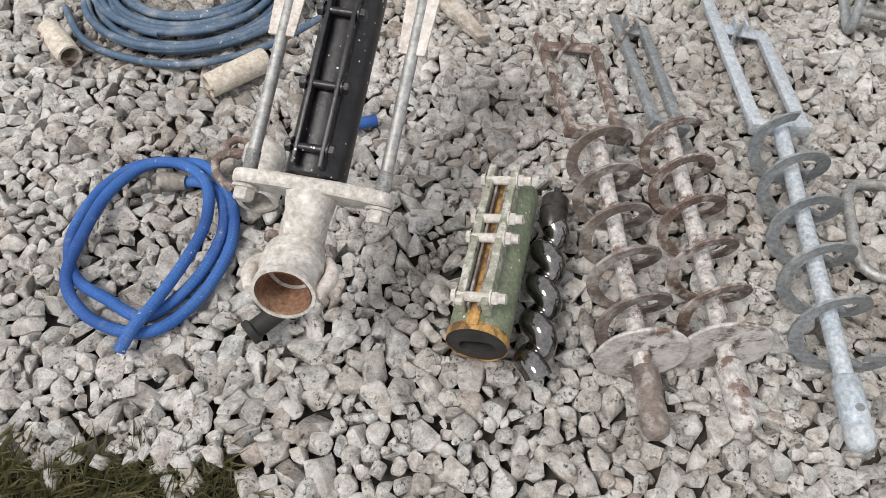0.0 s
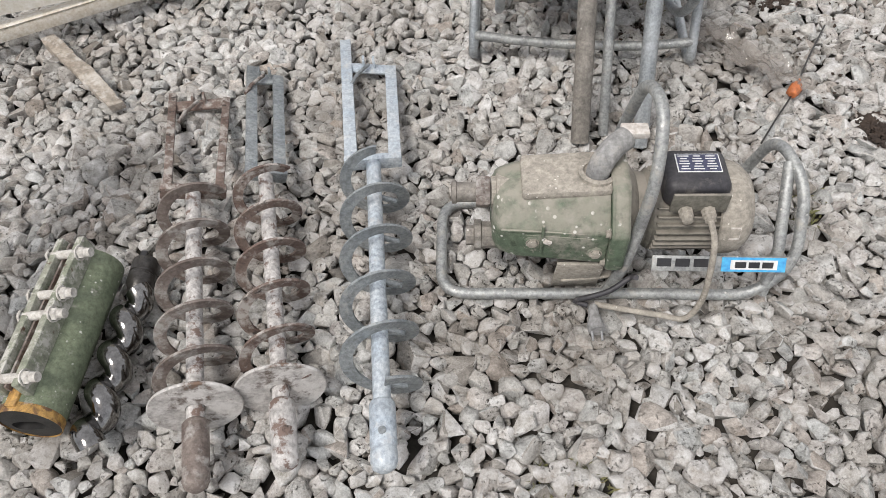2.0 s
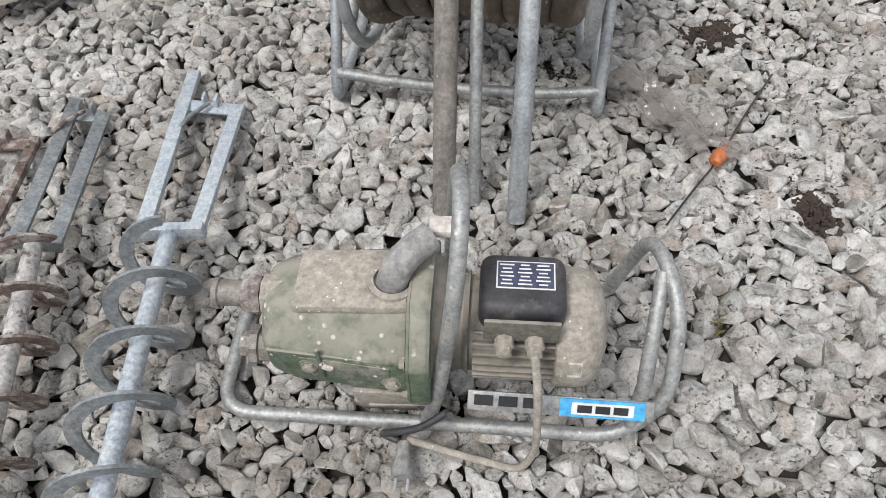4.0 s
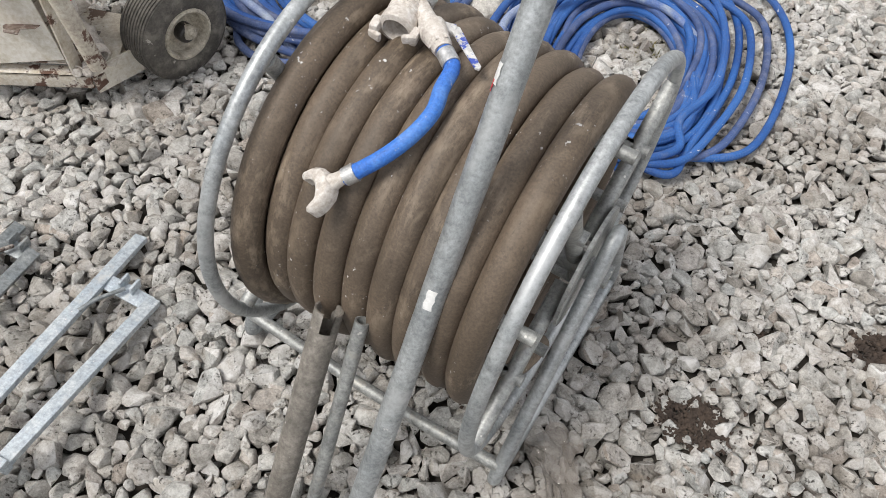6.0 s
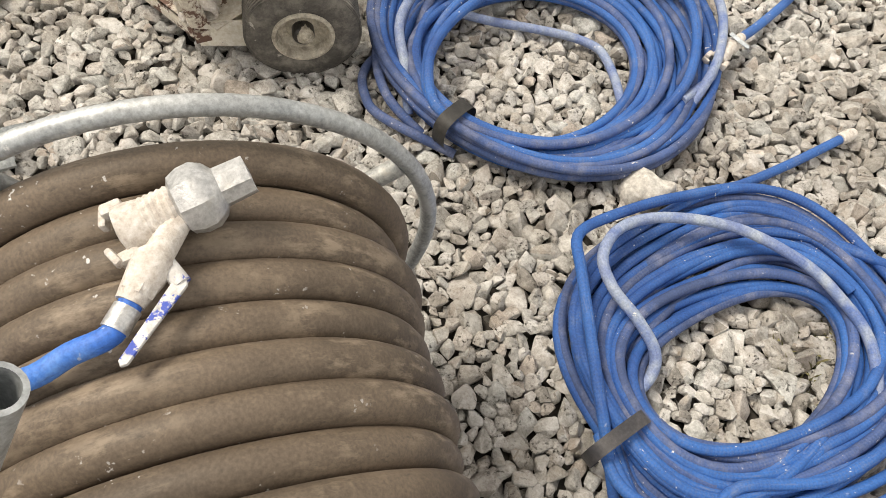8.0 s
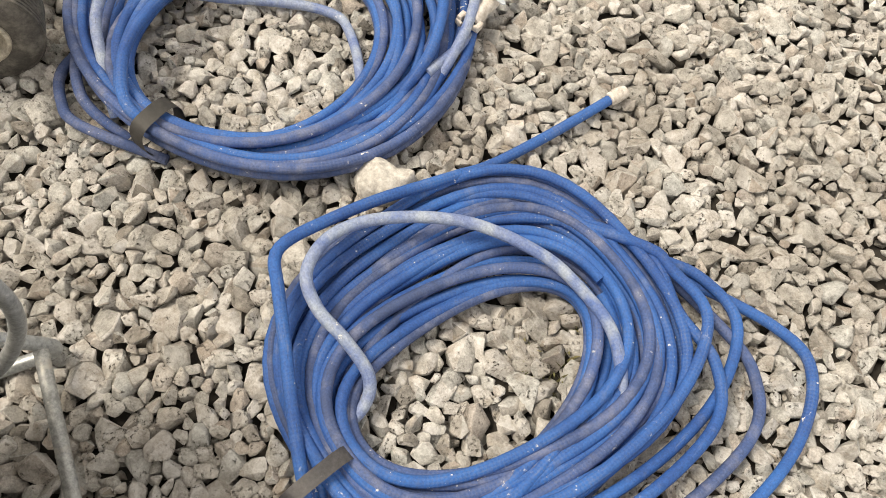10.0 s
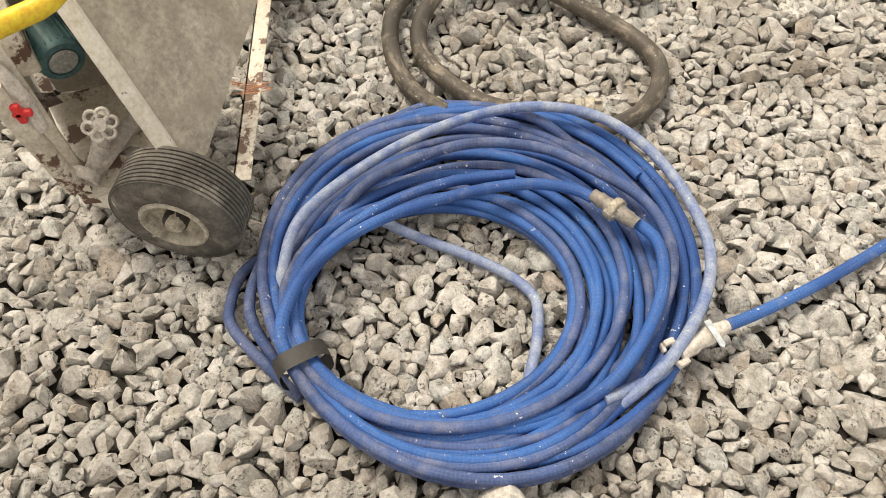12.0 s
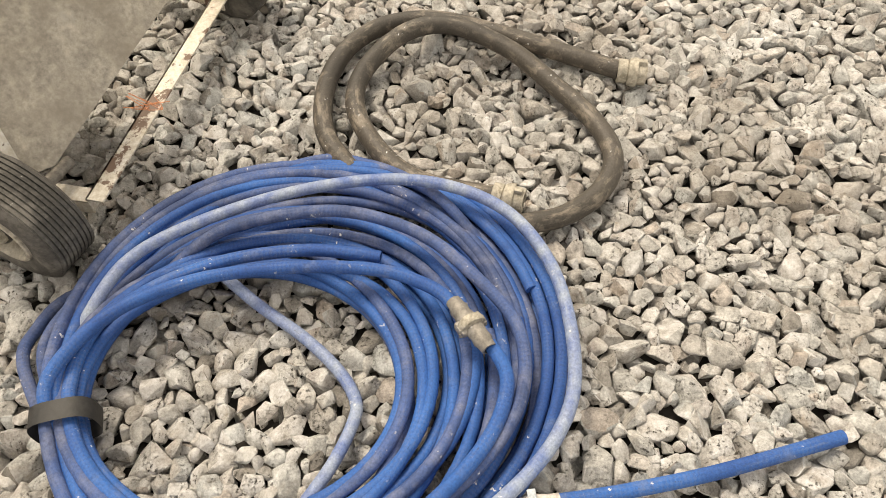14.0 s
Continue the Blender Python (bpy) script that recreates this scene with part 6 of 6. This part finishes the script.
    part("back_plate", sheet([(0.075, 1.93, 0.09), (0.095, 2.24, 0.09), (0.095, 2.24, 0.66), (0.075, 1.93, 0.66)], 0.004), HOPPER, t, "stained inner sheet behind the fittings")
    for cx_, cy_, s_ in ((0.288, 2.097, 1.0), (0.274, 2.049, 0.6)):
        part("rust_chip", rough_up(plate([(-0.022 * s_, -0.010), (0.004, -0.014), (0.024 * s_, -0.004), (0.018 * s_, 0.010), (-0.008, 0.012)], 0.0014, axes((cx_, cy_, 0.1028), (0.25, 0.95, 0))), 0.002, 90), RUST, t, "paint chipped to rust")
    part("corner_post", block(0.56, 0.034, 0.006, 0.001, axes((0.318, 1.985, 0.355), (0.0, -0.02, 1), (1, 0, 0))), CREAM, t, "chipped cream upright")
    part("rust_patch", rough_up(plate([(-0.026, -0.040), (0.004, -0.050), (0.016, -0.022), (0.040, -0.014), (0.036, 0.016), (0.010, 0.026), (0.012, 0.048), (-0.020, 0.040), (-0.036, 0.004)], 0.0012, axes((0.248, 1.9555, 0.225), (0.94, 0.34, 0), (0.3, -0.9, 0.3)) @ pose(0, 0, 0, 90)), 0.003, 60), RUST_RED, t, "flaked patch of rust")
    for k, (x, y) in enumerate(((0.325, 1.99), (0.345, 2.0), (0.335, 2.015))):
        part("bolt", bolt(axes((x, y - 0.004, 0.098), (0.3, -0.9, 0.2)), 0.012, 0.012), CEMENT_PALE, t)
    # water fittings behind the wheel
    hw = Vector((0.345, 2.092, 0.245))
    hd = Vector((0.80, 0.15, 0.58)).normalized()
    b1 = axes(hw, hd)
    wheel_, lobes = bmesh.new(), []
    for k in range(6):
        a = 2 * math.pi * k / 6
        c = (0.0, 0.020 * math.cos(a), 0.020 * math.sin(a))
        lobes.append(tube([(0.0, c[1] + 0.011 * math.cos(q * math.pi / 8), c[2] + 0.011 * math.sin(q * math.pi / 8)) for q in range(16)], 0.0036, 8, True))
    join(wheel_, lathe([(0, -0.006), (0.012, -0.006), (0.012, 0.006), (0, 0.006)], 14))
    wheel_.transform(b1)
    tap = part("tap_body", rough_up(tube(smooth([hw - hd * 0.008, hw - hd * 0.05, hw - hd * 0.085 + Vector((0.0, -0.01, -0.02)), (0.325, 2.055, 0.15), (0.345, 2.035, 0.125)], 0.012), 0.0185, 14, False, True, 0.005), 0.0012, 40), CEMENT_PALE, t, "mortar-coated brass tap")
    part("handwheel", wheel_, CEMENT_PALE, tap, "six-lobed tap handwheel")
    for lobe in lobes:
        lobe.transform(b1)
        part("handwheel_lobe", lobe, CEMENT_PALE, tap)
    part("tap_outlet", rough_up(lathe([(0.024, 0), (0.027, 0.004), (0.027, 0.022), (0.02, 0.024), (0.017, 0.0), (0, 0.0)], 22, axes((0.352, 2.028, 0.135), (0.8, -0.35, -0.25))), 0.001, 50), CEMENT_PALE, t)
    part("cross_pipe", tube([(0.345, 2.05, 0.135), (0.20, 2.13, 0.135)], 0.016, 12), CEMENT_PALE, t)
    bv = Vector((0.35, 1.995, 0.33))
    part("ball_valve", rough_up(tube([bv + Vector((-0.02, -0.02, 0.07)), bv + Vector((0, 0, 0.045)), bv, bv + Vector((0.008, 0.004, -0.03)), bv + Vector((0.012, 0.006, -0.06))], [0.012, 0.014, 0.018, 0.016, 0.013], 14), 0.001, 50), CEMENT_PALE, t)
    part("valve_lever", join(block(0.012, 0.045, 0.014, 0.004, Matrix.Translation(bv + Vector((0.028, -0.004, 0.0)))), block(0.012, 0.016, 0.042, 0.004, Matrix.Translation(bv + Vector((0.028, -0.004, 0.0))))), RED, t, "red butterfly valve lever")
    mm = axes((0.228, 2.040, 0.305), (0.80, 0.45, -0.10)) @ Matrix.Scale(0.70, 4)
    mot = part("motor", lathe([(0, -0.16), (0.058, -0.16), (0.062, -0.14), (0.062, 0.0), (0.058, 0.008), (0.044, 0.010), (0.042, 0.004), (0.0, 0.004)], 32, mm), TEAL, t, "dark teal ribbed motor")
    for k in range(24):
        a = 2 * math.pi * k / 24
        part("rib", block(0.12, 0.004, 0.006, 0.001, mm @ Matrix.Translation((-0.07, 0.064 * math.cos(a), 0.064 * math.sin(a))) @ pose(0, 0, 0, math.degrees(a) - 90)), TEAL, mot)
    part("gauge_plate", lathe([(0, 0.006), (0.038, 0.006), (0.038, 0.009), (0, 0.009)], 24, mm), GALV_DULL, mot)
    part("switch_box", block(0.09, 0.075, 0.11, 0.006, axes((0.235, 1.965, 0.37), (0.9, 0.3, -0.1))), CREAM, t, "cream switch box")
    yh = smooth([(0.50, 1.98, 0.56), (0.424, 2.075, 0.55), (0.385, 2.135, 0.55), (0.31, 2.19, 0.57)], 0.02)
    part("yellow_pipe", tube(yh, 0.017, 14), YELLOW, t, "bright yellow plastic hose")
    part("tube_post", tube([(0.365, 1.965, 0.38), (0.375, 2.0, 0.12)], 0.02, 14), PLASTIC_CREAM, t)
    # loose copper wire round the bar
    wr = thing("wire", (0.16, 2.355, 0.1), "scrap of thin copper wire twisted round the trolley bar", "wire")
    rng = random.Random(4)
    for k in range(4):
        a = Vector((0.16, 2.35, 0.105))
        pts = [a + Vector((rng.uniform(-0.03, 0.03), rng.uniform(-0.05, 0.06), rng.uniform(0.0, 0.02))) for _ in range(4)]
        part("strand", tube(smooth(pts, 0.006), 0.0008, 6), COPPER, wr)
    return t


CREAM_DIRTY = worn("dirty_cream_rim", (0.40, 0.36, 0.30), (0.50, 0.46, 0.38), 18, 0.7, 0, 0.3, 100, [((0.24, 0.21, 0.17), 0.52, 0.66, 24)])
CREAM_PANEL = worn("smeared_cream_panel", (0.68, 0.645, 0.57), (0.75, 0.715, 0.65), 6, 0.6, 0, 0.2, 90, [((0.56, 0.52, 0.45), 0.55, 0.75, 8)])
trolley()


# ---- small things on the gravel ----
def timber():
    a, b = Vector((-0.130, 1.815, 0.02)), Vector((0.088, 1.508, 0.018))
    bm = block((b - a).length, 0.040, 0.020, 0.003, axes((a + b) / 2, b - a))
    bmesh.ops.subdivide_edges(bm, edges=[e for e in bm.edges if e.calc_length() > 0.1], cuts=14)
    return solo("timber_offcut", rough_up(bm, 0.0065, 26), WOOD, (-0.02, 1.66, 0), "weathered splintered offcut of timber with pale mortar", "timber")


def plastic_bag():
    rng = random.Random(9)
    bm = bmesh.new()
    n = 34
    g = [[None] * n for _ in range(n)]
    for i in range(n):
        for k in range(n):
            s, t = i / (n - 1), k / (n - 1)
            x = 1.585 + 0.16 * s + 0.03 * math.sin(7 * t)
            y = 1.50 - 0.19 * s + (t - 0.5) * 0.15 * (1 - 0.35 * s) + 0.02 * math.sin(9 * s)
            z = 0.014 + 0.034 * (noise.noise((x * 22, y * 22, 1.7)) + 0.4) + 0.026 * abs(noise.noise((x * 48, y * 48, 3.1)))
            g[i][k] = bm.verts.new((x, y, z + 0.006))
    for i in range(n - 1):
        for k in range(n - 1):
            bm.faces.new((g[i][k], g[i + 1][k], g[i + 1][k + 1], g[i][k + 1]))
    return solo("plastic_bag", bm, FILM_M, (1.66, 1.41, 0), "crumpled clear plastic bag dirty with soil", "plastic bag", angle=60)


def stake():
    s = thing("marker_stick", (1.74, 1.29, 0), "thin dark stick with a bent orange plastic cap", "stick")
    part("stick", tube(smooth([(1.592, 1.138, 0.012), (1.66, 1.21, 0.016), (1.734, 1.287, 0.02), (1.83, 1.41, 0.014), (1.93, 1.53, 0.012)], 0.03), 0.0023, 8), DARK_STEEL, s)
    part("cap", rough_up(lathe([(0, -0.023), (0.009, -0.021), (0.015, -0.012), (0.0155, 0.0), (0.0145, 0.012), (0.007, 0.02), (0.0055, 0.034), (0, 0.034)], 20, axes((1.734, 1.287, 0.026), (0.65, 0.76, 0.1))), 0.003, 60), ORANGE, s, "orange plastic cap")
    return s


timber()
plastic_bag()
stake()
solo("mortar_lump", rough_up(lathe([(0, -0.058), (0.020, -0.054), (0.034, -0.040), (0.041, -0.020), (0.043, 0.0), (0.038, 0.018), (0.030, 0.034), (0.027, 0.050), (0.018, 0.062), (0, 0.066)], 26, axes((1.112, 2.700, 0.016), (0.45, 1, 0.15))), 0.018, 21), CEMENT, (1.112, 2.70, 0), "pale lump of dried mortar between the coils", "mortar lump")
